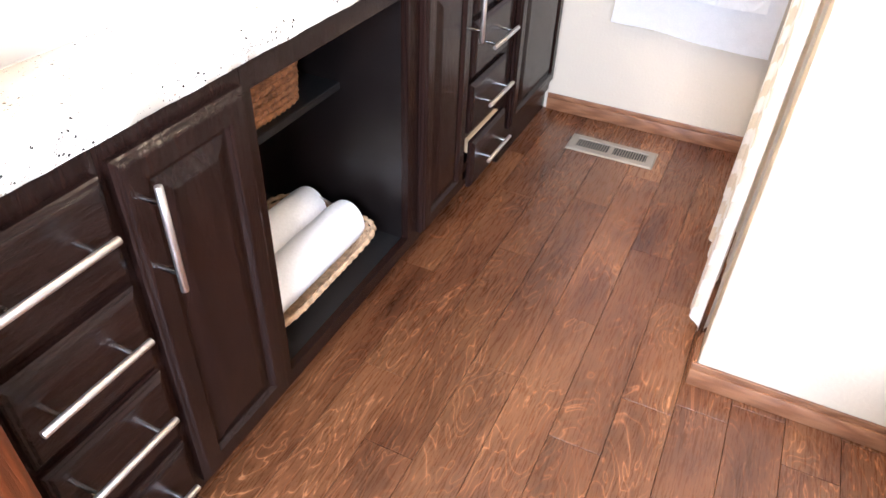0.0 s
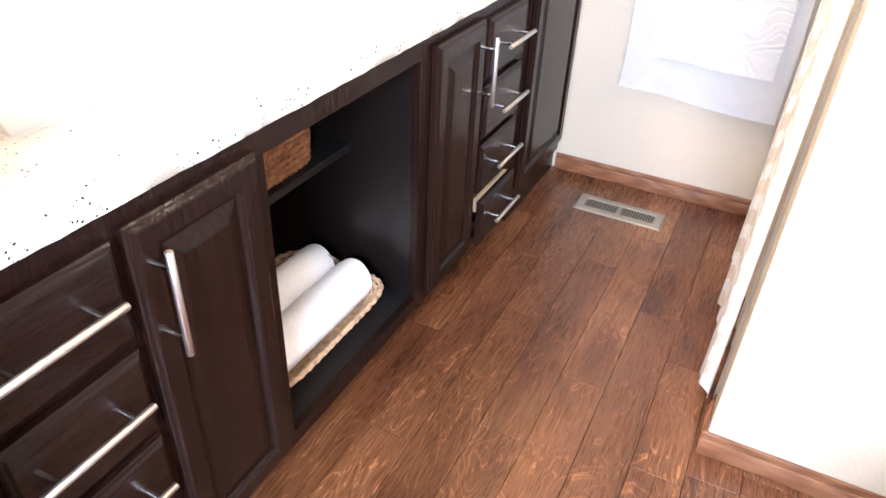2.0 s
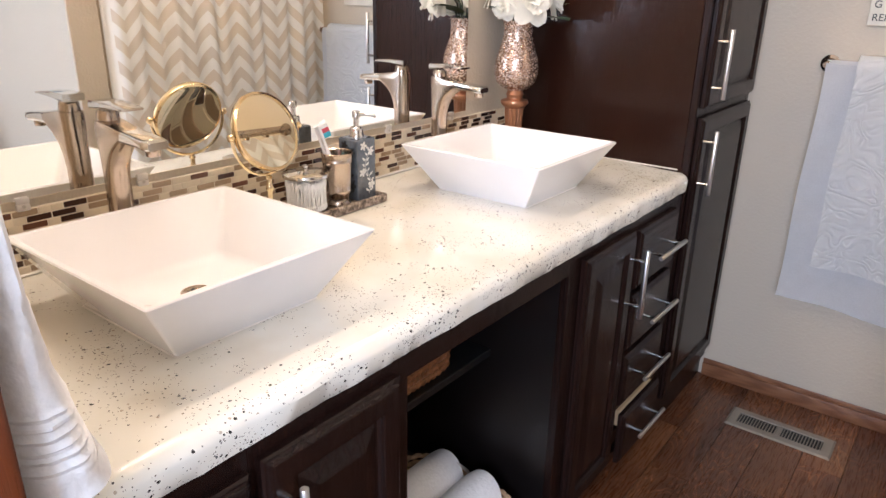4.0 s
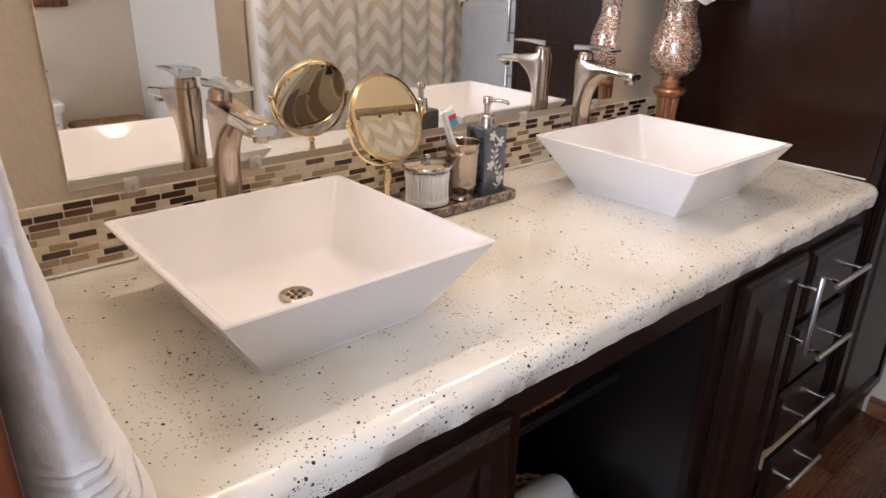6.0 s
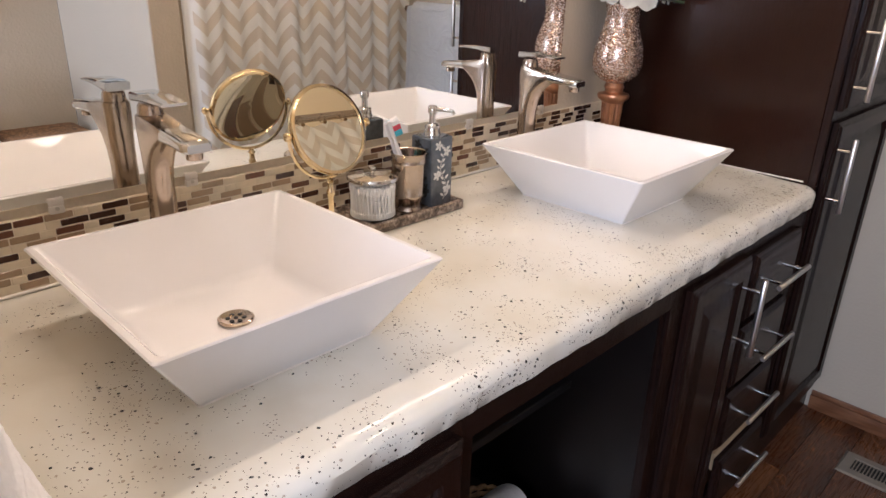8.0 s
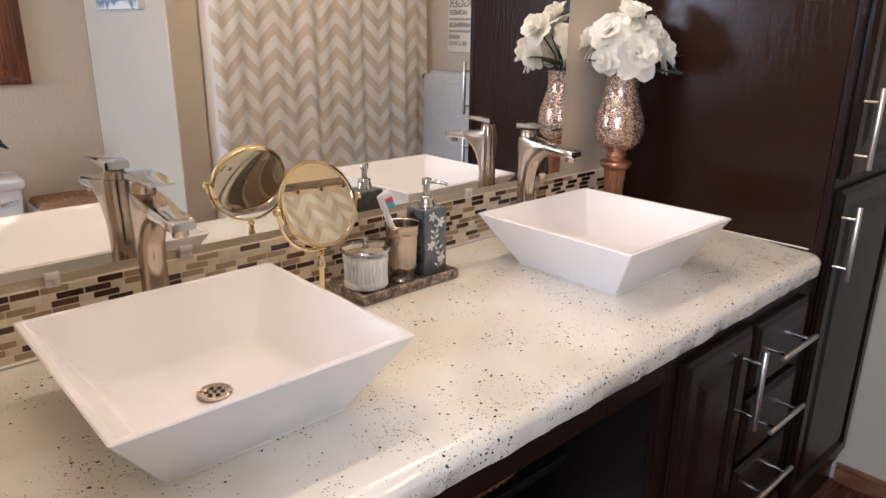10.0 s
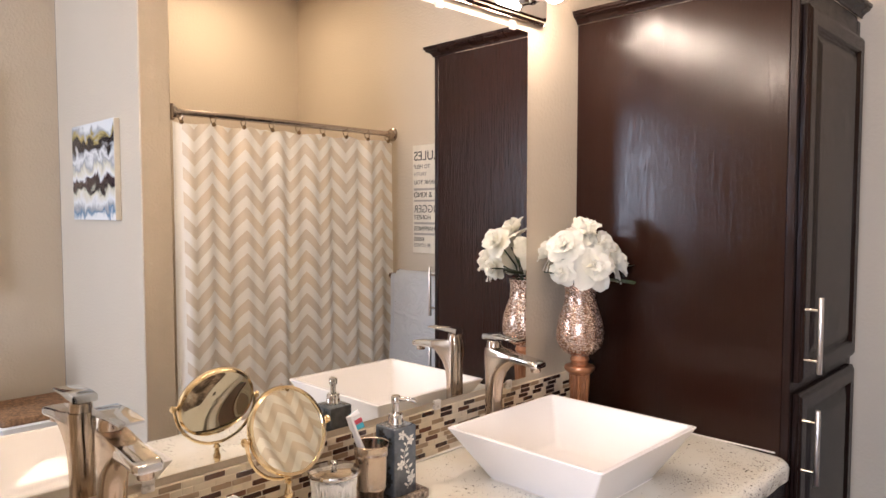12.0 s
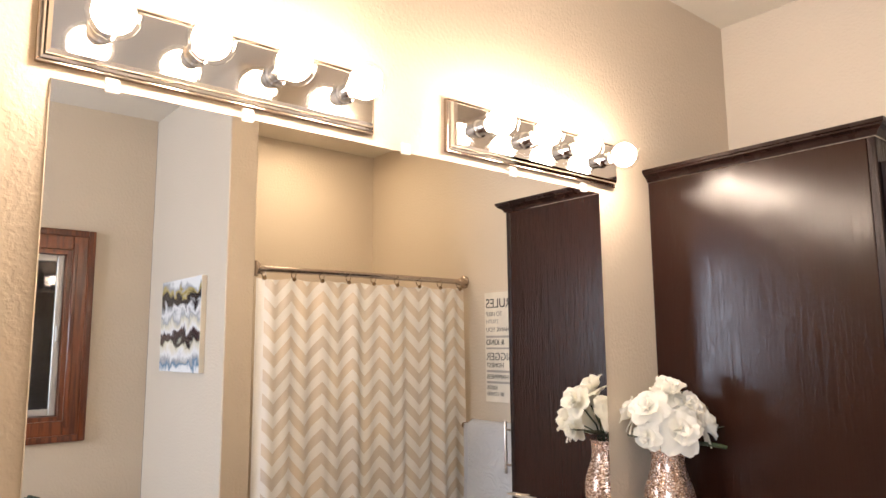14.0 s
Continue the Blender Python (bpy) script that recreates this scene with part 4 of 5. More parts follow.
def light_bar(y0, y1):
    """A four-bulb bath bar: a mirror-bright tray with a stepped rim, sockets and clear globe bulbs."""
    z0, z1 = 1.955, 2.071
    bar = thing("vanity_light", (0, (y0 + y1) / 2, z0), "polished four-bulb bath light bar, lit globes", "light fixture", "vanity light bars")
    bm = bmesh.new()
    R = lambda i, x: [bm.verts.new((x, a, b)) for a, b in ((y0 + i, z0 + i), (y1 - i, z0 + i), (y1 - i, z1 - i), (y0 + i, z1 - i))]
    loops = [R(0, 0.0005), R(0, 0.010), R(0.005, 0.016), R(0.007, 0.024), R(0.012, 0.030)]
    bridge(bm, loops)
    bm.faces.new(list(reversed(loops[0])))
    inner = R(0.014, 0.030)
    bridge(bm, [loops[-1], inner])
    bm.faces.new(inner)
    bmesh.ops.recalc_face_normals(bm, faces=bm.faces)
    part("tray", bm, CHROME, bar, "bright chrome tray")
    for a0, a1, b0, b1 in ((y0 - 0.004, y1 + 0.004, z0 - 0.004, z0 - 0.0005), (y0 - 0.004, y1 + 0.004, z1 + 0.0005, z1 + 0.004), (y0 - 0.004, y0 - 0.0005, z0 - 0.0004, z1 + 0.0004), (y1 + 0.0005, y1 + 0.004, z0 - 0.0004, z1 + 0.0004)):
        part("tray_rim", box(0.0006, 0.013, a0, a1, b0, b1, 0.001), NICKEL, bar, "brushed nickel rim")
    for k in range(4):
        y, z = y0 + 0.078 + k * (y1 - y0 - 0.156) / 3, (z0 + z1) / 2
        m = Matrix.Translation((0.0305, y, z)) @ Euler((0, radians(90), 0)).to_matrix().to_4x4()
        bm = lathe([(0.021, 0.0), (0.021, 0.003), (0.0175, 0.005), (0.0175, 0.030), (0.0165, 0.034)], (0, 0, 0), 24)
        bm.transform(m)
        socket = part("socket", bm, CHROME, bar, smooth=True)
        prof = [(0.0135, 0.034)] + [(max(0.0135, 0.040 * math.sin(a)), 0.074 - 0.040 * math.cos(a)) for a in [radians(22 + 146 * i / 14) for i in range(15)]] + [(0.004, 0.1138)]
        bm = lathe(prof, (0, 0, 0), 28)
        bm.transform(m)
        part("bulb", bm, BULB_GLASS, socket, "clear glass globe bulb", True)
        part("glowing_core", ball(m @ Vector((0, 0, 0.073)), 0.031, None, 20), BULB, socket, "glowing core of the bulb", True)
    return bar


light_bar(0.515, 1.111)
light_bar(1.314, 1.918)

down = thing("recessed_light", (1.79, 2.03, ZC), "lit round recessed ceiling light with white trim", "ceiling light")
part("trim_ring", lathe([(0.095, -0.001), (0.095, -0.004), (0.088, -0.010), (0.074, -0.008), (0.072, -0.001)], (1.79, 2.03, ZC), 40), CAULK, down, smooth=True)
part("lens", lathe([(0.0715, -0.006), (0.0715, -0.003)], (1.79, 2.03, ZC), 40), DOWNLIGHT, down)

# ---- shower curtain ----
rod = thing("curtain_rod", (1.40, 2.05, 1.80), "brushed nickel double shower rod with flanges", "curtain rod")
RX, RZ = 1.385, 1.815
bow = lambda y: RX - 0.010 - 0.012 * math.sin(math.pi * (y - SY1) / (YE - SY1))
part("bar", tube([(bow(y), y, RZ + 0.008) for y in [SY1 + 0.012 + (YE - SY1 - 0.024) * i / 16 for i in range(17)]], 0.0125, 14), NICKEL, rod, smooth=True)
part("bar", tube([(bow(y) + 0.035, y, RZ + 0.014) for y in [SY1 + 0.012 + (YE - SY1 - 0.024) * i / 16 for i in range(17)]], 0.009, 12), NICKEL, rod, smooth=True)
for y, s in ((SY1, 1), (YE, -1)):
    bm = lathe([(0.031, 0.0006), (0.031, 0.010), (0.024, 0.014), (0.019, 0.030), (0.016, 0.04)], (0, 0, 0), 28)
    bm.transform(Matrix.Translation((RX + 0.008, y, RZ + 0.010)) @ Euler((radians(-90 * s), 0, 0)).to_matrix().to_4x4())
    part("flange", bm, NICKEL, rod, smooth=True)


def cloth_sheet(name, material, y0, y1, x0, z0, z1, folds, depth, width, seed, thickness=0.0):
    """A hanging cloth with folds that open towards its foot; it carries its own width and height for the print."""
    nu, nv = 260, 60

    def f(u, v):
        w = 0.55 + 0.45 * (1 - v)
        a = u * folds * 2 * math.pi
        x = x0 + depth * w * (math.sin(a + 1.3 * math.sin(a * 0.37 + seed)) + 0.60 * math.sin(a * 2.1 + seed + 0.6 * (1 - v)))
        x -= 0.010 * (1 - v) * (1 + math.sin(a * 0.5 + seed)) if folds > 6 else 0.024 * math.exp(-(u * 26) ** 2)
        y = y0 + (y1 - y0) * u + 0.012 * math.sin(a * 0.8 + seed) * (1 - v) * math.sin(math.pi * u)
        sag = 0.010 * abs(math.sin(u * folds * math.pi + 0.4)) * v ** 8
        return (x, y, z0 + (z1 - z0) * v - sag + 0.012 * math.sin(a * 1.0 + seed) * (1 - v) ** 4)
    bm = wavy_sheet(f, nu, nv)
    layer = bm.loops.layers.uv.new("cloth")
    for face in bm.faces:
        for loop in face.loops:
            co = loop.vert.co
            loop[layer].uv = ((co.y - y0) / (y1 - y0) * width, co.z)
    return linked(name, bm, material, True)


tagged(cloth_sheet("shower_curtain", CURTAIN, SY1 + 0.004, YE - 0.030, 1.370, 0.045, 1.792, 6.4, 0.013, 1.40, 0.7),
       "white shower curtain with tan and gold chevron print", "curtain")
tagged(cloth_sheet("curtain_liner", LINER, SY1 + 0.002, YE - 0.02, 1.402, 0.05, 1.792, 5.0, 0.005, 1.3, 2.1), "plain white liner behind the chevron curtain", "curtain liner")
for k in range(9):
    y = SY1 + 0.03 + k * (YE - SY1 - 0.085) / 8
    hook = thing("curtain_hook", (bow(y), y, RZ), "bronze-tipped metal curtain ring hung from the rod", "curtain hook", "curtain rings")
    part("ring", tube([(bow(y) + 0.019 * math.sin(a), y, RZ - 0.003 + 0.021 * math.cos(a)) for a in [2 * math.pi * i / 18 for i in range(19)]], 0.0017, 6), NICKEL, hook, smooth=True)
    part("ball", ball((bow(y) - 0.006, y, RZ - 0.028), 0.0085, None, 12), BRONZE, hook, smooth=True)

# ---- towels on the end wall ----
bar = thing("towel_bar", (1.06, YE, 1.15), "brushed nickel towel bar on the end wall", "towel bar")
BZ = 1.150
part("rail", tube([(0.832, YE - 0.055, BZ), (1.335, YE - 0.055, BZ)], 0.0085, 12), NICKEL, bar, smooth=True)
for x in (0.822, 1.345):
    bm = lathe([(0.026, 0.0006), (0.026, 0.006), (0.017, 0.010), (0.012, 0.022), (0.0125, 0.064), (0.009, 0.067)], (0, 0, 0), 26)
    bm.transform(Matrix.Translation((x, YE, BZ)) @ Euler((radians(90), 0, 0)).to_matrix().to_4x4())
    part("bracket", bm, NICKEL, bar, smooth=True)


def hung_towel(name, material, x0, x1, low_l, low_r, out, label):
    """A towel folded over the rail, front fall longer than the back one."""
    r = 0.0105 + out

    def f(u, v):
        # v runs from the front hem over the rail to the back hem
        x = x0 + (x1 - x0) * u
        low = low_l + (low_r - low_l) * u
        front = BZ - low
        arc, back = math.pi * r, 0.55
        s = v * (front + arc + back)
        wave = 0.006 * math.sin(u * 9 + 1) * math.sin(u * 4.3)
        if s < front:
            d = (front - s) / front
            return (x + 0.010 * (u - 0.5) * d * 2 + 0.003 * math.sin(9 * d + u * 2), YE - 0.055 - r - wave * d - 0.008 * d + 0.004 * math.sin(u * 15 + d * 4) * d, BZ - (front - s) + 0.004 * math.sin(u * 7) * d ** 6)
        if s < front + arc:
            a = (s - front) / r
            return (x, YE - 0.055 - r * math.cos(a), BZ + r * math.sin(a))
        d = (s - front - arc)
        return (x, YE - 0.055 + min(r, 0.030) + 0.004 * math.sin(u * 8) * d, BZ - d)
    bm = wavy_sheet(f, 44, 70, 0.009)
    return tagged(linked(name, bm, material, True), label, "towel", "towels on the bar")


hung_towel("bath_towel", TOWEL_BATH, 0.822, 1.335, 0.412, 0.382, 0.004, "large cool-white bath towel folded over the bar")
hung_towel("hand_towel", TOWEL_CREAM, 0.905, 1.288, 0.540, 0.528, 0.022, "ivory embossed towel layered over the bath towel")

# ---- sign ----
PAPER = plain("cream_sign_board", (0.70, 0.65, 0.55), 0.7)
INK = plain("black_ink", (0.03, 0.03, 0.03), 0.7)
GREY_INK = plain("grey_ink", (0.13, 0.125, 0.12), 0.7)
PALE_INK = plain("pale_ink", (0.34, 0.32, 0.29), 0.7)
sign = thing("wall_sign", (1.06, YE, 1.27), "cream rules sign with black and grey lettering above the towels", "sign")
part("board", box(0.895, 1.240, YE - 0.016, YE - 0.0005, 1.262, 1.762, 0.002), PAPER, sign)


def lettering(text, x, z, height, parent, material, align="RIGHT"):
    c = bpy.data.curves.new("lettering", "FONT")
    c.body, c.size, c.align_x, c.extrude = text, height * 1.38, align, 0.0004
    ob = new("lettering", c)
    ob.matrix_world = Matrix.Translation((x, YE - 0.0172, z)) @ Euler((radians(90), 0, 0)).to_matrix().to_4x4()
    dg = bpy.context.evaluated_depsgraph_get()
    me = bpy.data.meshes.new_from_object(ob.evaluated_get(dg))
    me.transform(ob.matrix_world)
    bpy.data.objects.remove(ob)
    me.materials.clear()
    me.materials.append(material)
    out = new("lettering", me)
    out.parent = parent
    out.matrix_parent_inverse = parent.matrix_world.inverted()
    return out


for text, z, h, ink in (("RULES", 1.690, 0.044, INK), ("TO HELP", 1.652, 0.020, GREY_INK), ("TRUTH", 1.618, 0.019, PALE_INK), ("THANK YOU", 1.580, 0.021, GREY_INK), ("& KIND", 1.520, 0.026, INK),
                        ("BIGGER", 1.450, 0.036, GREY_INK), ("HONEST", 1.418, 0.021, INK), ("HAPPINESS", 1.366, 0.021, INK), ("KISSES", 1.318, 0.018, INK), ("BE LOVED", 1.290, 0.018, GREY_INK)):
    lettering(text, 1.230, z, h, sign, ink)
lettering("REM", 0.905, 1.276, 0.020, sign, INK, "LEFT")
lettering("G", 0.905, 1.312, 0.020, sign, INK, "LEFT")
for z, h, w in ((1.552, 0.010, 0.22), (1.500, 0.008, 0.25), (1.395, 0.010, 0.16), (1.345, 0.010, 0.20)):
    part("line_of_print", box(1.230 - w, 1.230, YE - 0.0172, YE - 0.0164, z, z + h), PALE_INK, sign)

# ---- painting ----
art = thing("canvas_painting", (1.82, SY0, 1.42), "abstract poured canvas in black, white, grey and blue", "painting")
part("canvas", box(1.580, 2.045, SY0 - 0.022, SY0 - 0.0006, 1.420, 1.808, 0.003, 2), pour_paint(), art)
part("stretcher_edge", box(1.5765, 1.5795, SY0 - 0.021, SY0 - 0.001, 1.422, 1.806), PAPER, art)

# ---- floor register ----
reg = thing("floor_register", (0.93, 2.38, 0), "taupe metal floor register with two banks of slots", "floor vent")
bm = bmesh.new()
RG = lambda i, z: [bm.verts.new((a, b, z)) for a, b in ((0.772 + i, 2.318 + i), (1.090 - i, 2.318 + i), (1.090 - i, 2.440 - i), (0.772 + i, 2.440 - i))]
loops = [RG(0, 0.0005), RG(0.0, 0.002), RG(0.006, 0.006), RG(0.030, 0.0065), RG(0.031, 0.0025)]
bridge(bm, loops)
bm.faces.new(list(reversed(loops[0])))
bmesh.ops.recalc_face_normals(bm, faces=bm.faces)
part("frame", bm, REGISTER, reg)
part("well", box(0.804, 1.058, 2.350, 2.408, 0.0008, 0.0016), DARK, reg)
part("divider", box(0.9235, 0.9385, 2.349, 2.409, 0.0018, 0.0062, 0.001), REGISTER, reg)
for bank in (0.808, 0.942):
    for k in range(13):
        x = bank + k * 0.0092
        bm = box(-0.0014, 0.0014, 2.3495, 2.4085, -0.0018, 0.0018)
        bm.transform(Matrix.Translation((x + 0.002, 0, 0.0040)) @ Euler((0, radians(25), 0)).to_matrix().to_4x4())
        part("louvre", bm, REGISTER, reg)

# ---- baskets in the open bay ----


def woven(name, rows, cx, cy, cz, hx, hy, flare, height, material, parent, rim=0.006):
    """Rope courses laid one on another, each course knotted along its length, round a rounded rectangle."""
    for k in range(rows):
        v = k / max(1, rows - 1)
        ax, ay = hx + flare * v, hy + flare * v
        n = 240
        pts = []
        for i in range(n + 1):
            a = 2 * math.pi * i / n
            c, s = math.cos(a), math.sin(a)
            q = (abs(c) ** 6 + abs(s) ** 6) ** (-1 / 6)
            knot = 1 + 0.005 * math.sin(i * 2 * math.pi / 4 + k * math.pi)
            pts.append((cx + ax * c * q * knot, cy + ay * s * q * knot, cz + v * height + 0.0015 * math.sin(i * 1.7 + k)))
        part(name, tube(pts, [rim * (0.82 + 0.30 * abs(math.sin(i * math.pi / 4 + k * 1.57))) for i in range(n + 1)], 7), material, parent, smooth=True)


SEAGRASS = plain("seagrass_rope", (0.52, 0.34, 0.20), 0.75, vary=0.4, scale=60, bump=0.002, bump_scale=260)
# browner honey rope, its base colour lowered further for shade in the bay
SEAGRASS_SHADED = plain("honey_shaded_seagrass", (0.25, 0.105, 0.04), 0.7, vary=0.45, scale=60, bump=0.002, bump_scale=260)
tray_basket = thing("tray_basket", (0.40, 1.13, 0.112), "shallow flared seagrass basket holding two rolled towels", "basket")
woven("rope_course", 7, 0.392, 1.140, 0.119, 0.115, 0.185, 0.050, 0.066, SEAGRASS, tray_basket, 0.0065)
part("base", squares(0.392, 1.140, [(0.11, 0.18, 0.03, 0.1125), (0.112, 0.182, 0.03, 0.124)]), SEAGRASS, tray_basket)
for y, in ((1.372,), (0.912,)):
    part("ring_handle", tube([(0.36 + 0.035 * math.cos(a), y - 0.03 * math.sin(a) * (1 if y > 1.1 else -1), 0.196 + 0.038 * math.sin(a)) for a in [math.pi * i / 14 for i in range(15)]], 0.004, 8), STEEL, tray_basket, "silver ring handle", True)
upper = thing("storage_basket", (0.30, 1.153, 0.529), "square honey seagrass basket on the shelf", "basket")
woven("rope_course", 13, 0.302, 1.153, 0.539, 0.084, 0.155, 0.008, 0.190, SEAGRASS_SHADED, upper, 0.0085)
part("base", squares(0.302, 1.153, [(0.080, 0.150, 0.03, 0.5295), (0.080, 0.150, 0.03, 0.541)]), SEAGRASS_SHADED, upper)


def towel_roll(cx, cy, cz, length, r, lean, label):
    """A rolled towel: a spiral of cloth with soft ends."""
    bm = bmesh.new()
    turns, n, m = 3.2, 90, 26
    loops = []
    for j in range(m + 1):
        v = j / m
        edge = min(1.0, min(v, 1 - v) / 0.06)
        swell = (0.955 + 0.045 * math.sqrt(edge))
        ring = []
        for i in range(48):
            a = 2 * math.pi * i / 48
            rr = r * swell * (1 + 0.02 * math.sin(3 * a + v * 3) + 0.012 * noise.noise((v * 8, a * 2, cx * 9)))
            if 0 <= a < 0.22:
                rr *= 0.93
            ring.append(bm.verts.new((rr * math.cos(a + 4.0), (v - 0.5) * length + 0.004 * math.sin(a * 2), rr * 0.94 * math.sin(a + 4.0))))
        loops.append(ring)
    bridge(bm, loops)
    for loop, y, s in ((loops[0], -length / 2, -1), (loops[-1], length / 2, 1)):
        prev = loop
        for q, d in ((0.80, 0.004), (0.62, -0.004), (0.44, 0.003), (0.24, -0.005)):
            ring = [bm.verts.new((vv.co.x * q, y + s * d, vv.co.z * q)) for vv in loop]
            bridge(bm, [prev, ring])
            prev = ring
        bm.faces.new(prev)
    bmesh.ops.recalc_face_normals(bm, faces=bm.faces)
    bm.transform(pose(cx, cy, cz, lean, 0, 0))
    return tagged(linked("rolled_towel", bm, TOWEL, True), label, "towel", "rolled towels")


towel_roll(0.458, 1.155, 0.186, 0.395, 0.058, 0, "rolled white terry towel lying in the shallow basket")
towel_roll(0.342, 1.155, 0.190, 0.395, 0.060, 0, "rolled white terry towel lying in the shallow basket")

# ---- tray with bath accessories ----
TX, TY = 0.098, 1.2125
tray = thing("granite_tray", (TX, TY, CT), "brown granite vanity tray with a raised rim on the counter", "tray")
part("plate", squares(TX, TY, [(0.066, 0.121, 0.006, CT + 0.001), (0.068, 0.1225, 0.006, CT + 0.003), (0.068, 0.1225, 0.006, CT + 0.018), (0.066, 0.1205, 0.005, CT + 0.020), (0.060, 0.1145, 0.004, CT + 0.020), (0.058, 0.1125, 0.004, CT + 0.011)]), GRANITE, tray)
TZ = CT + 0.0112

jar = thing("cotton_swab_jar", (0.112, 1.134, TZ), "clear glass jar full of cotton swabs, chrome lid", "jar")
JC = (0.110, 1.137, TZ + 0.0004)
part("jar_glass", lathe([(0.044, 0.0), (0.0455, 0.002), (0.0475, 0.078), (0.0460, 0.078), (0.0442, 0.004), (0.001, 0.004)], JC, 40, cap=False), thin_glass("jar_glass"), jar, "clear ribbed glass", True).visible_shadow = False
part("lid", lathe([(0.0490, 0.0785), (0.0490, 0.0845), (0.0478, 0.0862), (0.030, 0.0885), (0.010, 0.0895)], JC, 40), CHROME, jar, "chrome lid", True)
part("knob", lathe([(0.004, 0.0897), (0.0035, 0.094), (0.0068, 0.097), (0.0068, 0.101), (0.003, 0.103)], JC, 20), CHROME, jar, smooth=True)
SWAB = plain("cotton_white", (0.95, 0.93, 0.91), 0.9)
rng = random.Random(5)
for k in range(190):
    a, q = k * 2.39996, math.sqrt(rng.random()) * 0.035 if k > 150 else (0.0402 if k % 2 else 0.0365)
    b = a + rng.uniform(-0.3, 0.3)
    lean = rng.uniform(0.95, 1.03)
    p0 = Vector((JC[0] + q * math.cos(a), JC[1] + q * math.sin(a), JC[2] + 0.007))
    p1 = Vector((JC[0] + q * lean * math.cos(b), JC[1] + q * lean * math.sin(b), JC[2] + 0.070 + rng.uniform(-0.003, 0.003)))
    w = p1 - p0
    part("cotton_swab", tube([p0, p0 + w * 0.03, p0 + w * 0.17, p0 + w * 0.20, p1 - w * 0.20, p1 - w * 0.17, p1 - w * 0.03, p1], [0.0012, 0.0030, 0.0027, 0.0014, 0.0014, 0.0027, 0.0030, 0.0012], 6), SWAB, jar)

cup = thing("toothbrush_tumbler", (0.112, 1.222, TZ), "brushed nickel pedestal tumbler holding toothbrushes", "tumbler")
UC = (0.118, 1.222, TZ + 0.0004)
part("cup", lathe([(0.027, 0.0), (0.028, 0.003), (0.026, 0.008), (0.0255, 0.013), (0.0255, 0.017), (0.0270, 0.022), (0.0290, 0.028), (0.0300, 0.031), (0.0300, 0.034), (0.0293, 0.036), (0.0325, 0.094), (0.0337, 0.096), (0.0337, 0.099), (0.0330, 0.101), (0.0345, 0.114), (0.0362, 0.1165), (0.0350, 0.118), (0.0330, 0.1165), (0.0270, 0.035), (0.002, 0.033)], UC, 44, cap=False), NICKEL, cup, smooth=True)
PINK, TEAL, RED = plain("pink_plastic", (0.70, 0.42, 0.50), 0.3), plain("teal_bristle", (0.05, 0.38, 0.50), 0.5), plain("red_rubber", (0.55, 0.05, 0.08), 0.4)
WHITE_PLASTIC = plain("white_plastic", (0.78, 0.76, 0.76), 0.3)
for dx, dy, tip, c1 in ((0.010, -0.010, (0.004, -0.054, 0.184), PINK), (-0.012, -0.004, (-0.014, -0.046, 0.176), TEAL)):
    brush = thing("toothbrush", (UC[0] + dx, UC[1] + dy, UC[2] + 0.04), "white and coloured toothbrush leaning in the tumbler", "toothbrush", "toothbrushes")
    a, b = Vector((UC[0] + dx, UC[1] + dy + 0.012, UC[2] + 0.036)), Vector((UC[0] + tip[0], UC[1] + tip[1], UC[2] + tip[2]))
    w = b - a
    part("brush_handle", tube([a, a + w * 0.4, a + w * 0.55, a + w * 0.78, a + w * 0.82, b], [0.0052, 0.0055, 0.0042, 0.0030, 0.0050, 0.0045], 10), WHITE_PLASTIC, brush, smooth=True)
    part("grip", tube([a + w * 0.10, a + w * 0.5], [0.0058, 0.0052], 10), c1, brush, smooth=True)
    side = Vector((0.35, 0.6, 0.35)).normalized()
    for k in range(6):
        p = a + w * (0.82 + 0.032 * k)
        part("bristles", tube([p + side * 0.003, p + side * 0.0175], [0.0058, 0.0070], 8), (TEAL, RED, WHITE_PLASTIC)[(k // 2 + (c1 is TEAL)) % 3], brush)

SMOKE = plain("smoked_blue_glass", (0.105, 0.120, 0.138), 0.10, vary=0.3, scale=60, coat=0.6)
VINE = plain("etched_silver", (0.72, 0.70, 0.66), 0.5)
soap = thing("soap_dispenser", (0.118, 1.287, TZ), "square smoked glass soap dispenser with etched silver vine", "soap dispenser")
SC = (0.112, 1.291)
part("bottle", squares(SC[0], SC[1], [(0.028, 0.028, 0.003, TZ + 0.0004), (0.0295, 0.0295, 0.003, TZ + 0.003), (0.0295, 0.0295, 0.003, TZ + 0.137), (0.027, 0.027, 0.003, TZ + 0.1395)]), SMOKE, soap, smooth=True)
part("collar", lathe([(0.0165, 0.140), (0.0165, 0.146), (0.015, 0.148), (0.015, 0.160), (0.012, 0.163)], (*SC, TZ), 28), CHROME, soap, smooth=True)
part("pump", lathe([(0.0065, 0.1632), (0.0065, 0.182), (0.0095, 0.184), (0.0095, 0.196), (0.008, 0.198)], (*SC, TZ), 22), CHROME, soap, smooth=True)
part("nozzle", tube([(SC[0], SC[1], TZ + 0.1915), (SC[0] + 0.018, SC[1] + 0.012, TZ + 0.1915), (SC[0] + 0.033, SC[1] + 0.022, TZ + 0.189), (SC[0] + 0.036, SC[1] + 0.024, TZ + 0.184)], [0.0048, 0.0042, 0.0036, 0.003], 10), CHROME, soap, smooth=True)


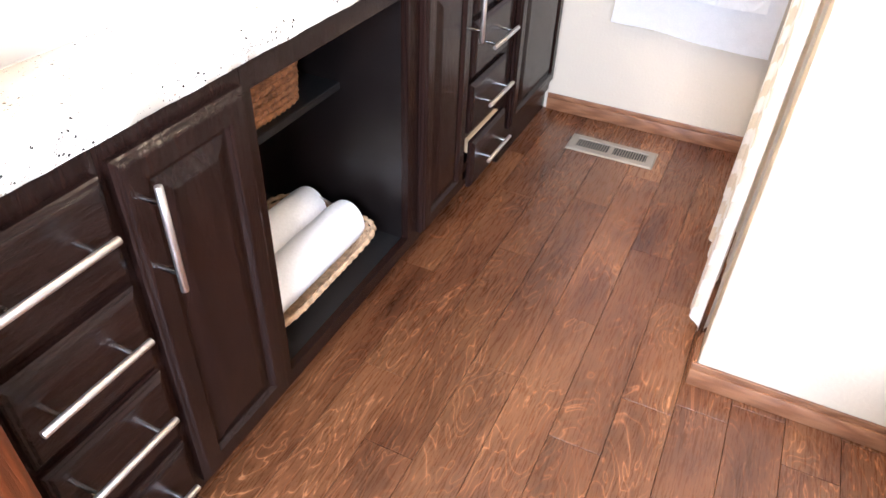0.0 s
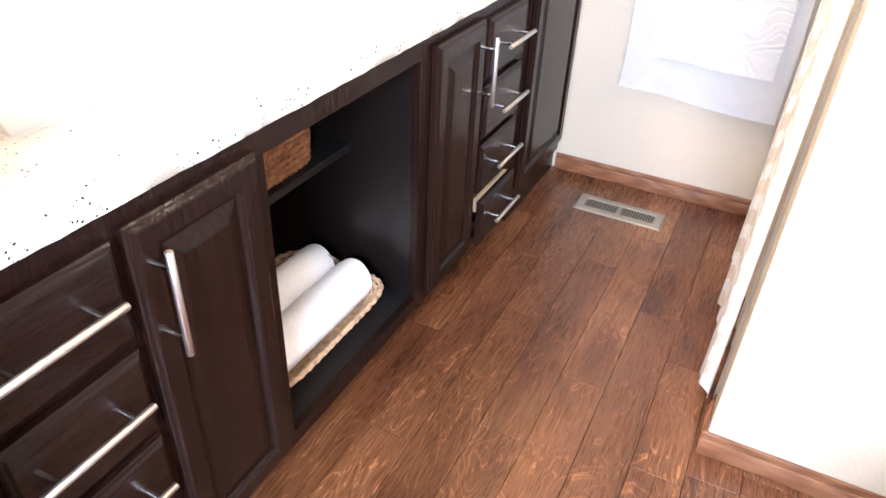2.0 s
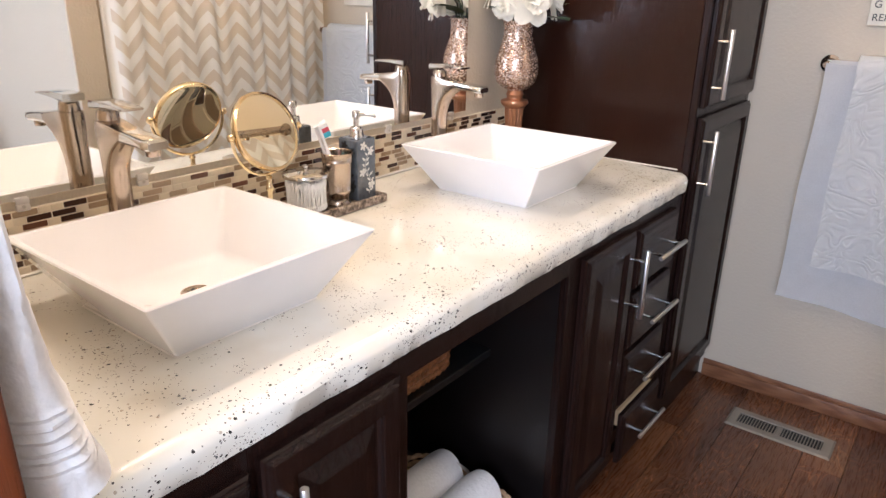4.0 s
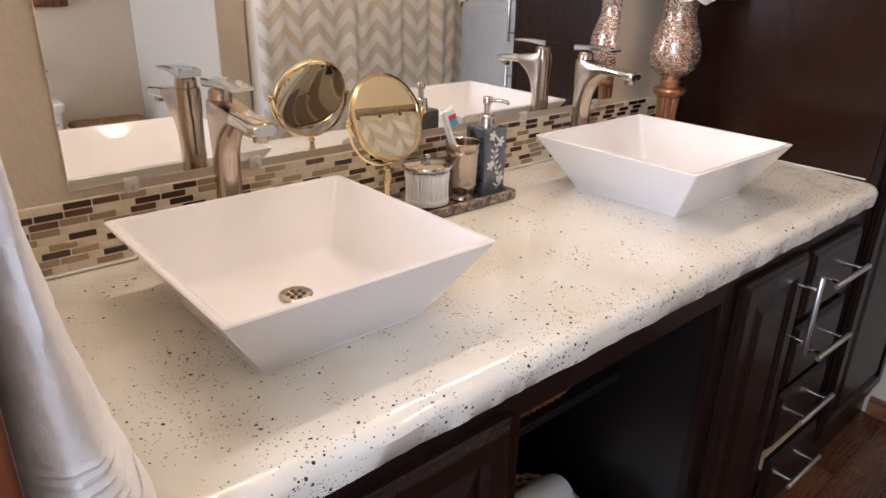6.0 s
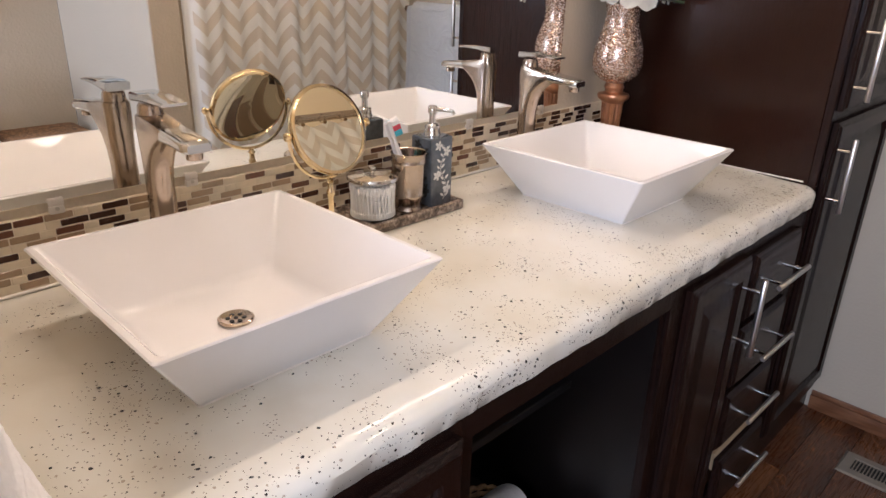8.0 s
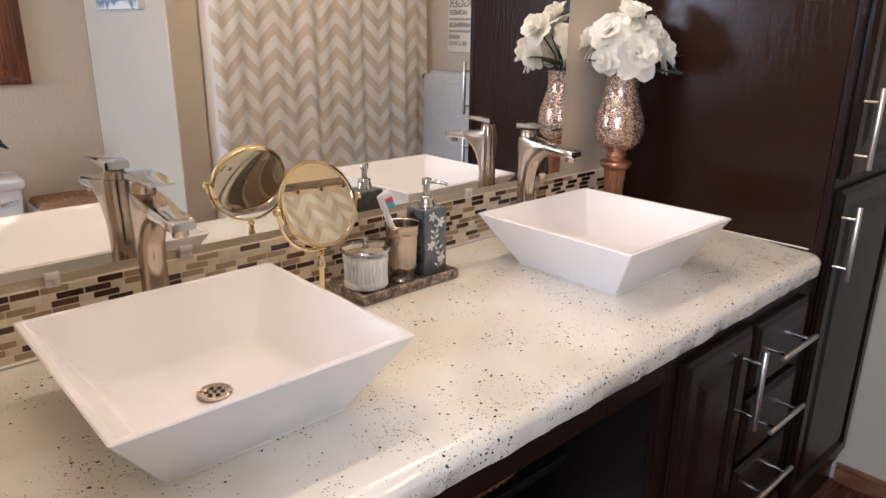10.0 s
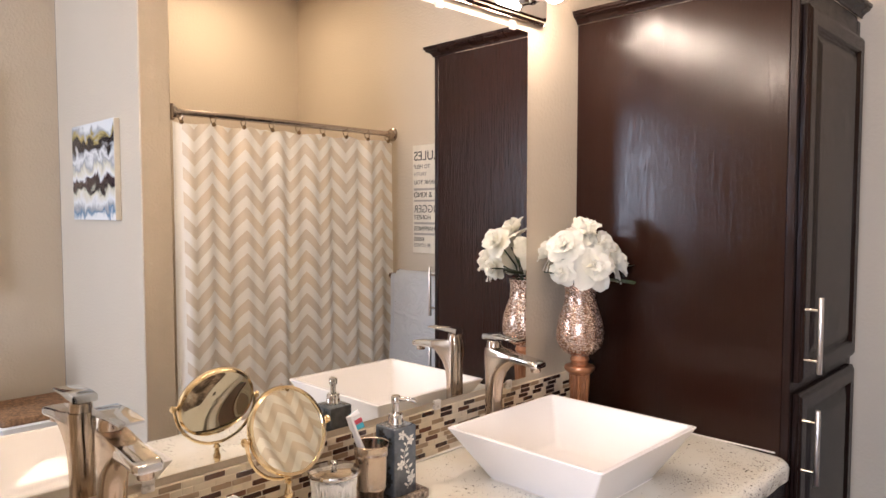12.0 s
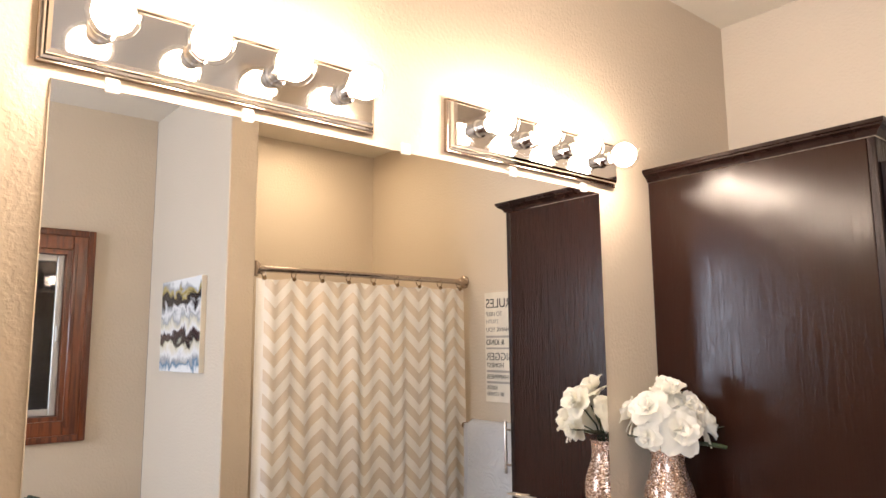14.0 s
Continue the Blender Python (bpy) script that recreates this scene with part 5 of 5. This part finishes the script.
def vine(face):
    """An etched stem with paired leaves and blossoms on one side of the bottle."""
    base, up = SC[0] + 0.0301, TZ + 0.012
    place = (lambda a, b: (base, SC[1] + a, up + b)) if face == "x" else (lambda a, b: (SC[0] + a, SC[1] - 0.0301, up + b))
    stem = [place(0.004 + 0.009 * math.sin(k * 0.42), 0.006 * k) for k in range(19)]
    part("etched_stem", tube(stem, 0.0006, 5), VINE if face == "x" else DARK, soap)
    ink = VINE if face == "x" else DARK

    def drop(a, b, angle, length, width):
        a = max(-0.022, min(0.022, a))
        bm = bmesh.new()
        bmesh.ops.create_icosphere(bm, subdivisions=2, radius=1)
        spin = Euler((angle, 0, 0)).to_matrix().to_4x4() if face == "x" else Euler((0, -angle, 0)).to_matrix().to_4x4()
        size = Matrix.Diagonal((0.0005, length, width, 1)) if face == "x" else Matrix.Diagonal((length, 0.0005, width, 1))
        bm.transform(Matrix.Translation(place(a, b)) @ spin @ size)
        part("etched_leaf", bm, ink, soap)
    for k in range(1, 19, 2):
        s = 1 if (k // 2) % 2 else -1
        c = 0.004 + 0.009 * math.sin(k * 0.42)
        drop(c + 0.007 * s, 0.006 * k + 0.004, 0.6 if s > 0 else 2.5, 0.0062, 0.0026)
        drop(c - 0.006 * s, 0.006 * k + 0.003, 2.3 if s > 0 else 0.8, 0.0050, 0.0022)
    for a0, b0 in ((-0.014, 0.052), (0.012, 0.098), (-0.010, 0.112), (0.014, 0.020)):
        for k in range(5):
            g = 2 * math.pi * k / 5
            drop(a0 + 0.0058 * math.cos(g), b0 + 0.0058 * math.sin(g), g, 0.0052, 0.0030)


vine("x")
vine("y")

# ---- round makeup mirror ----
vm = thing("makeup_mirror", (0.135, 1.022, CT), "round tilting gold makeup mirror on a slender stand", "mirror")
MC = Vector((0.135, 1.022, 1.076))
part("foot", lathe([(0.048, 0.001), (0.048, 0.004), (0.030, 0.008), (0.010, 0.013), (0.006, 0.02)], (MC.x, MC.y, CT), 32), GOLD, vm, smooth=True)
part("stem", lathe([(0.0052, 0.02), (0.0052, 0.085), (0.0075, 0.088), (0.0075, 0.095), (0.005, 0.100), (0.005, 0.110), (0.0075, 0.113), (0.004, 0.118)], (MC.x, MC.y, CT), 20), GOLD, vm, smooth=True)
turn = Matrix.Translation(MC) @ Euler((0, 0, radians(4))).to_matrix().to_4x4()
part("yoke", tube([turn @ Vector((0, 0.083 * math.cos(a), -0.083 * math.sin(a))) for a in [math.pi * i / 24 for i in range(25)]], 0.0032, 8), GOLD, vm, smooth=True)
for s in (-1, 1):
    bm = lathe([(0.004, 0.0), (0.004, 0.004), (0.007, 0.006), (0.007, 0.010), (0.003, 0.013)], (0, 0, 0), 16)
    bm.transform(turn @ Matrix.Translation((0, s * 0.079, 0)) @ Euler((radians(-90 * s), 0, 0)).to_matrix().to_4x4())
    part("pivot", bm, GOLD, vm, smooth=True)
tilt = turn @ Euler((0, radians(-21.8), 0)).to_matrix().to_4x4()
bm = bmesh.new()
prof = ((0.0715, -0.007), (0.0765, -0.006), (0.0785, 0.0), (0.0765, 0.006), (0.0715, 0.007), (0.0700, 0.0))
ring_loops = []
for i in range(56):
    a = 2 * math.pi * i / 56
    ring_loops.append([bm.verts.new(tilt @ Vector((x, r * math.cos(a), r * math.sin(a)))) for r, x in prof])
bridge(bm, ring_loops + [ring_loops[0]])
bmesh.ops.recalc_face_normals(bm, faces=bm.faces)
part("rim", bm, GOLD, vm, "polished gold rim", True)
bm = lathe([(0.0712, 0.0005), (0.0712, 0.0035)], (0, 0, 0), 56)
bm.transform(tilt @ Euler((0, radians(90), 0)).to_matrix().to_4x4())
part("glass", bm, MIRROR_DIM, vm, "flat mirror glass")
dish = [(0.0712 * k / 12, -0.0062 + 0.0060 * (1 - (k / 12) ** 2)) for k in range(12, 0, -1)]
bm = lathe([(0.0712, 0.0)] + dish, (0, 0, 0), 64)
bm.transform(tilt @ Euler((0, radians(90), 0)).to_matrix().to_4x4())
part("magnifying_glass", bm, MIRROR_DIM, vm, "hollow magnifying mirror glass", True)

# ---- vase with white flowers ----
VX, VY = 0.102, 1.972
vase = thing("flower_vase", (VX, VY, CT), "copper mosaic glass vase on a fluted copper pedestal", "vase")
part("foot", lathe([(0.058, 0.001), (0.058, 0.012), (0.050, 0.018), (0.034, 0.028), (0.026, 0.040)], (VX, VY, CT), 40), COPPER, vase, smooth=True)
part("column", lathe([(0.0235, 0.040), (0.0225, 0.05), (0.0265, 0.125), (0.0275, 0.138)], (VX, VY, CT), 96, ribs=16, rib_depth=0.055), COPPER, vase, "fluted copper pedestal", True)
part("capital", lathe([(0.028, 0.138), (0.033, 0.143), (0.040, 0.149), (0.042, 0.156), (0.040, 0.161), (0.030, 0.163), (0.024, 0.166), (0.0235, 0.172), (0.0265, 0.178), (0.0235, 0.185), (0.022, 0.189)], (VX, VY, CT), 40), COPPER, vase, smooth=True)
belly = [(0.020, 0.189), (0.040, 0.197), (0.055, 0.211), (0.0632, 0.232), (0.0645, 0.255), (0.060, 0.283), (0.052, 0.308), (0.0445, 0.330), (0.0415, 0.350), (0.0425, 0.372), (0.0450, 0.386)]
fine = []
for (r0, z0), (r1, z1) in zip(belly, belly[1:]):
    n = max(2, int((z1 - z0) / 0.0032))
    for k in range(n):
        v = k / n
        fine.append((r0 + (r1 - r0) * v + (0.0007 if k % 2 else 0.0), z0 + (z1 - z0) * v))
part("bowl", lathe(fine + [belly[-1], (0.0425, 0.386), (0.039, 0.35), (0.002, 0.34)], (VX, VY, CT), 56, cap=False), MERCURY, vase, "crackled copper mosaic glass bowl", True)


def petal(bm, m, length, width, cup, ruffle, phase):
    nu, nv = 6, 6
    grid = []
    for j in range(nv + 1):
        v = j / nv
        w = width * math.sin(math.pi * (0.12 + 0.80 * v)) ** 0.7
        row = []
        for i in range(nu + 1):
            u = i / nu * 2 - 1
            curl = cup * (1 - (v * 1.15) ** 2) * 0.5 + 0.18 * cup * u * u
            x = length * (v * math.cos(curl * 0.7))
            z = length * (0.55 * cup * math.sin(v * 2.0)) + ruffle * math.sin(u * 5 + phase) * v * v + 0.25 * width * u * u * cup
            row.append(bm.verts.new(m @ Vector((x, u * w, z))))
        grid.append(row)
    for j in range(nv):
        for i in range(nu):
            bm.faces.new((grid[j][i], grid[j][i + 1], grid[j + 1][i + 1], grid[j + 1][i]))


def gardenia(centre, way, size, seed):
    """A full white blossom: whorls of broad, ruffled petals that open outwards."""
    r = random.Random(seed)
    fl = thing("white_flower", centre, "open ivory silk gardenia blossom in the vase", "flower", "vase flowers")
    q = Vector(way).to_track_quat("Z", "Y").to_matrix().to_4x4()
    m0 = Matrix.Translation(centre) @ q
    for whorl, (n, length, width, lift, cup) in enumerate(((6, 1.10, 0.52, -8, 0.26), (5, 0.92, 0.52, 20, 0.48), (4, 0.64, 0.46, 46, 0.80), (3, 0.40, 0.34, 68, 1.0))):
        for k in range(n):
            a = 360 * (k + 0.5 * whorl) / n + r.uniform(-14, 14)
            bm = bmesh.new()
            m = m0 @ pose(0, 0, 0.004 * whorl, 0, 0, a) @ pose(0, 0, 0, 0, -lift + r.uniform(-9, 9), 0)
            petal(bm, m, size * length * r.uniform(0.9, 1.08), size * width, cup, size * 0.045, r.uniform(0, 6))
            part("petal", bm, PETAL, fl, smooth=True)
    return fl


top = Vector((VX, VY, CT + 0.392))
blooms = (((0.062, -0.050, 0.040), (0.75, -0.55, 0.25), 0.070), ((0.015, -0.085, 0.090), (0.2, -0.9, 0.45), 0.056), ((0.058, 0.045, 0.045), (0.7, 0.6, 0.25), 0.064), ((0.010, 0.085, 0.070), (0.15, 0.85, 0.4), 0.056),
          ((0.020, -0.015, 0.115), (0.35, -0.2, 0.95), 0.062), ((0.050, 0.000, 0.085), (0.8, 0.0, 0.6), 0.056), ((-0.050, -0.040, 0.070), (-0.75, -0.5, 0.4), 0.060), ((-0.045, 0.045, 0.055), (-0.8, 0.4, 0.3), 0.056), ((0.015, -0.098, 0.030), (0.2, -0.95, -0.1), 0.044))
for k, (o, w, s) in enumerate(blooms):
    fl = gardenia(top + Vector(o) * 1.10, w, s * 0.83, 20 + k)
    part("flower_stem", tube([top + Vector((o[0] * 0.15, o[1] * 0.15, -0.03)), top + Vector((o[0] * 0.4, o[1] * 0.4, o[2] * 0.4)), top + Vector(o)], 0.0022, 6), LEAF, fl)
for k, (o, w) in enumerate((((0.085, 0.190, 0.060), (0.45, 1.0, 0.10)), ((-0.01, -0.06, 0.02), (0.0, -0.8, 0.1)), ((0.05, 0.02, 0.01), (0.9, 0.3, -0.1)), ((-0.03, 0.0, 0.01), (-0.9, 0.2, 0.1)))):
    leaf = tagged(thing("vase_leaf", top + Vector(o), "dark green silk leaf among the blossoms", "leaf", "vase leaves"))
    bm = bmesh.new()
    petal(bm, Matrix.Translation(top + Vector(o) * 0.5) @ Vector(w).to_track_quat("X", "Z").to_matrix().to_4x4(), 0.118, 0.034, 0.14, 0.003, k)
    part("blade", bm, LEAF, leaf, smooth=True)

# ---- towel hanging at the counter's end ----
ring = thing("towel_ring", (0.54, YS, 1.42), "brushed nickel towel ring on the stub wall", "towel ring")
bm = lathe([(0.026, 0.0006), (0.026, 0.006), (0.015, 0.010), (0.010, 0.028)], (0, 0, 0), 26)
bm.transform(Matrix.Translation((0.54, YS, 1.42)) @ Euler((radians(-90), 0, 0)).to_matrix().to_4x4())
part("bracket", bm, NICKEL, ring, smooth=True)
part("hoop", tube([(0.54 + 0.075 * math.sin(a), YS + 0.020, 1.345 + 0.075 * math.cos(a)) for a in [2 * math.pi * i / 32 for i in range(33)]], 0.004, 8), NICKEL, ring, smooth=True)


def ring_towel():
    """A thick hand towel gathered in the ring and spreading towards its ribbed hem above the counter."""
    bm = bmesh.new()
    loops, n = [], 72
    for j in range(121):
        v = j / 120
        z = 1.275 - v * (1.275 - (CT + 0.012))
        spread = 0.080 + 0.070 * min(1.0, v * 1.35) ** 0.9
        deep = 0.018 + 0.030 * v ** 1.7
        rib = 0.0021 * math.sin((v - 0.70) * 2 * math.pi / 0.030) if 0.70 < v < 0.88 else 0.0
        loop = []
        for i in range(n):
            a = 2 * math.pi * i / n
            c, s = math.cos(a), math.sin(a)
            q = (abs(c) ** 3 + abs(s) ** 3) ** (-1 / 3)
            fold = 0.007 * math.sin(a * 5 + 0.8) * (1 - 0.6 * v) + 0.005 * math.sin(a * 3 + v * 5) + 0.005 * noise.noise((a * 2.5, v * 12, 4)) + 0.0025 * noise.noise((a * 9, v * 40, 8))
            x = 0.655 - spread + (spread + rib) * c * q + fold * c * 0.5
            y = YS + 0.004 + deep + (deep + rib) * s * q + fold * s * 0.4
            hem = 0.012 * math.sin(a * 1.0 + 0.5) * v ** 6
            loop.append(bm.verts.new((x, max(YS + 0.003, y), z + (hem if v > 0.9 else 0) + (0.010 * v ** 8))))
        loops.append(loop)
    bridge(bm, loops)
    bm.faces.new(list(reversed(loops[0])))
    bm.faces.new(loops[-1])
    bmesh.ops.recalc_face_normals(bm, faces=bm.faces)
    return tagged(linked("hanging_towel", bm, TOWEL, True), "thick white terry towel with ribbed hem hanging beside the counter", "towel")


ring_towel()

# ---- toilet corner, seen in the mirror ----
toilet = thing("toilet", (2.055, 0.83, 0), "white ceramic toilet under the casement window", "toilet")
part("tank", squares(2.165, 0.78, [(0.085, 0.19, 0.03, 0.40), (0.098, 0.215, 0.03, 0.72)]), CERAMIC, toilet, smooth=True)
part("tank_lid", squares(2.165, 0.78, [(0.103, 0.222, 0.025, 0.7205), (0.108, 0.228, 0.025, 0.730), (0.108, 0.228, 0.025, 0.752), (0.100, 0.220, 0.025, 0.760)]), CERAMIC, toilet, smooth=True)
lever = part("flush_lever", tube([(2.058, 0.965, 0.675), (2.051, 0.95, 0.675), (2.049, 0.90, 0.668)], [0.006, 0.006, 0.008], 10), CHROME, toilet, "chrome flush lever", True)
bm = bmesh.new()
loops = []
for z, hx, hy, cx in ((0.001, 0.19, 0.11, 1.965), (0.03, 0.18, 0.10, 1.965), (0.20, 0.17, 0.10, 1.955), (0.30, 0.22, 0.15, 1.935), (0.385, 0.255, 0.185, 1.925), (0.40, 0.25, 0.18, 1.925)):
    loops.append([bm.verts.new((cx + hx * math.cos(2 * math.pi * i / 40), 0.78 + hy * math.sin(2 * math.pi * i / 40), z)) for i in range(40)])
bridge(bm, loops)
bm.faces.new(list(reversed(loops[0])))
bm.faces.new(loops[-1])
part("bowl", bm, CERAMIC, toilet, smooth=True)
bm = bmesh.new()
loops = [[bm.verts.new((1.925 + hx * math.cos(2 * math.pi * i / 40), 0.78 + hy * math.sin(2 * math.pi * i / 40), z)) for i in range(40)] for z, hx, hy in ((0.4005, 0.245, 0.18), (0.405, 0.258, 0.188), (0.432, 0.258, 0.188), (0.440, 0.24, 0.17))]
bridge(bm, loops)
bm.faces.new(list(reversed(loops[0])))
bm.faces.new(loops[-1])
part("seat_lid", bm, CERAMIC, toilet, smooth=True)

TERRACOTTA = plain("terracotta_pot_clay", (0.30, 0.12, 0.06), 0.7, bump=0.001)
plant = thing("potted_plant", (2.145, 0.90, 0.76), "dark green trailing plant in a terracotta pot on the tank", "plant")
part("pot", lathe([(0.040, 0.0006), (0.052, 0.07), (0.058, 0.072), (0.058, 0.088), (0.050, 0.088), (0.048, 0.075)], (2.145, 0.885, 0.76), 30), TERRACOTTA, plant, smooth=True)
SUCCULENT = plain("grey_green_leaf", (0.045, 0.065, 0.045), 0.5, vary=0.35, scale=80)
prng = random.Random(3)
for k in range(26):
    a = prng.random() * 6.283
    reach, rise = prng.uniform(0.03, 0.10), prng.uniform(0.02, 0.09)
    o = Vector((2.145, 0.885, 0.846))
    pts = [o + Vector((math.cos(a) * reach * v, math.sin(a) * reach * v, rise * math.sin(v * 2.6))) for v in [i / 7 for i in range(8)]]
    part("frond", tube(pts, [0.004, 0.006, 0.008, 0.009, 0.010, 0.009, 0.007, 0.002], 7), SUCCULENT, plant, smooth=True)

hamper = thing("laundry_hamper", (2.07, 1.20, 0), "white hamper with a woven seagrass top", "hamper")
part("body", squares(2.075, 1.195, [(0.16, 0.15, 0.02, 0.001), (0.185, 0.165, 0.02, 0.600), (0.187, 0.167, 0.02, 0.615), (0.18, 0.16, 0.02, 0.620)]), HAMPER, hamper, smooth=True)
part("woven_top", squares(2.075, 1.195, [(0.173, 0.153, 0.02, 0.6205), (0.177, 0.157, 0.02, 0.629), (0.173, 0.153, 0.02, 0.645), (0.160, 0.14, 0.02, 0.649)]), plain("woven_mat", (0.27, 0.145, 0.07), 0.8, vary=0.5, scale=70, bump=0.006, bump_scale=110), hamper, "brown woven seagrass top", True)

# ---- mosaic backsplash ----
splash = tagged(thing("backsplash", (0, 1.2, CT), "glass and stone brick mosaic in cream, taupe and brown", "backsplash"), kind="structure")
SZ0, ROWS_N, PITCH, BRICK = CT + 0.0075, 9, 0.0119, 0.0410
part("grout_bed", box(0.0006, 0.0077, YS + 0.002, TY0 - 0.002, SZ0 - 0.001, SZ0 + ROWS_N * PITCH + 0.0005), GROUT, splash)
TILES = (plain("cream_stone_tile", (0.66, 0.57, 0.43), 0.35, vary=0.10, scale=40), plain("taupe_glass_tile", (0.33, 0.235, 0.15), 0.10, vary=0.12, scale=40, coat=0.5),
         plain("umber_glass_tile", (0.050, 0.020, 0.013), 0.22, vary=0.2, scale=40, coat=0.5), plain("sienna_glass_tile", (0.12, 0.050, 0.028), 0.22, vary=0.2, scale=40, coat=0.5))


def tile_body(width, bm=None, at=(0, 0, 0)):
    """A small brick with rounded corners and a soft front edge."""
    bm = bm or bmesh.new()
    loops, r = [], 0.0016
    for inset, depth in ((0.0, 0.0), (0.0, 0.0034), (0.0006, 0.0042)):
        loop = []
        for cy, cz, a0 in ((width - 0.0007 - r, PITCH - 0.0007 - r, 0), (0.0007 + r, PITCH - 0.0007 - r, 90), (0.0007 + r, 0.0007 + r, 180), (width - 0.0007 - r, 0.0007 + r, 270)):
            for step in (0, 45, 90):
                a = radians(a0 + step)
                loop.append(bm.verts.new((at[0] + depth, at[1] + cy + (r - inset) * math.cos(a), at[2] + cz + (r - inset) * math.sin(a))))
        loops.append(loop)
    bridge(bm, loops)
    bm.faces.new(loops[-1])
    return bm


tile_meshes = {}
for kind, m in enumerate(TILES):
    for half in (False, True):
        bm = tile_body(BRICK * (0.5 if half else 1.0))
        me = bpy.data.meshes.new("mosaic_tile")
        bm.to_mesh(me)
        bm.free()
        me.materials.append(m)
        tile_meshes[kind, half] = me
trng = random.Random(11)
far_tiles = {kind: bmesh.new() for kind in range(4)}
for r in range(ROWS_N):
    y, last = YS + 0.004 - trng.choice((0.0, 0.012, 0.024)), 0
    while y < TY0 - 0.008:
        q = trng.random()
        kind = 0 if q < (0.70 if last else 0.20) else trng.choice((1, 1, 1, 2, 2, 2, 2, 2, 3))
        half = kind == 0 and trng.random() < 0.55
        wide, last = BRICK * (0.5 if half else 1.0), kind
        if y >= YS + 0.003 and y + wide < TY0 - 0.002:
            if 0.45 < y < 1.42:
                ob = new("tile", tile_meshes[kind, half])
                ob.location = (0.0040, y, SZ0 + r * PITCH)
                ob.parent = splash
                ob.matrix_parent_inverse = splash.matrix_world.inverted()
            else:
                tile_body(wide, far_tiles[kind], (0.0040, y, SZ0 + r * PITCH))
        y += wide
for kind, bm in far_tiles.items():
    tagged(part("small_tiles", bm, TILES[kind], splash), kind="stuff")

# ---- floor boards ----
boards = tagged(thing("floor", (1.1, 0.6, 0), "hand-scraped dark hickory floor boards", "floor"), kind="structure")
JOINTS = {0: (0.62, 1.465, 2.2), 1: (1.08, 1.95), 2: (0.888, 1.652, 2.35), 3: (0.45, 1.207, 2.02), 4: (0.70, 1.467, 2.25), 5: (1.082, 1.838), 6: (1.262, 1.653), 7: (0.80, 1.30), 8: (0.95, 1.36), 9: (1.24,)}
brng = random.Random(4)
PW, PX0 = 0.1180, 0.5450
for c in range(-5, 16):
    x0 = PX0 + c * PW
    cuts = sorted(JOINTS.get(c, ()))
    if cuts:
        ys = [y for y in cuts]
        while ys[0] > YR:
            ys.insert(0, ys[0] - brng.uniform(0.5, 0.95))
        while ys[-1] < YE:
            ys.append(ys[-1] + brng.uniform(0.5, 0.95))
    else:
        ys = [YR - brng.uniform(0, 0.6)]
        while ys[-1] < YE:
            ys.append(ys[-1] + brng.uniform(0.5, 1.1))
    for a, b in zip(ys, ys[1:]):
        a, b = max(a, YR), min(b, YE)
        if b - a < 0.02 or x0 + PW > XB:
            continue
        bm = box(x0 + 0.0006, x0 + PW - 0.0006, a + 0.0007, b - 0.0007, -0.0135, brng.uniform(-0.0003, 0.0), 0.0004, 1)
        part("floor_board", bm, FLOOR, boards)
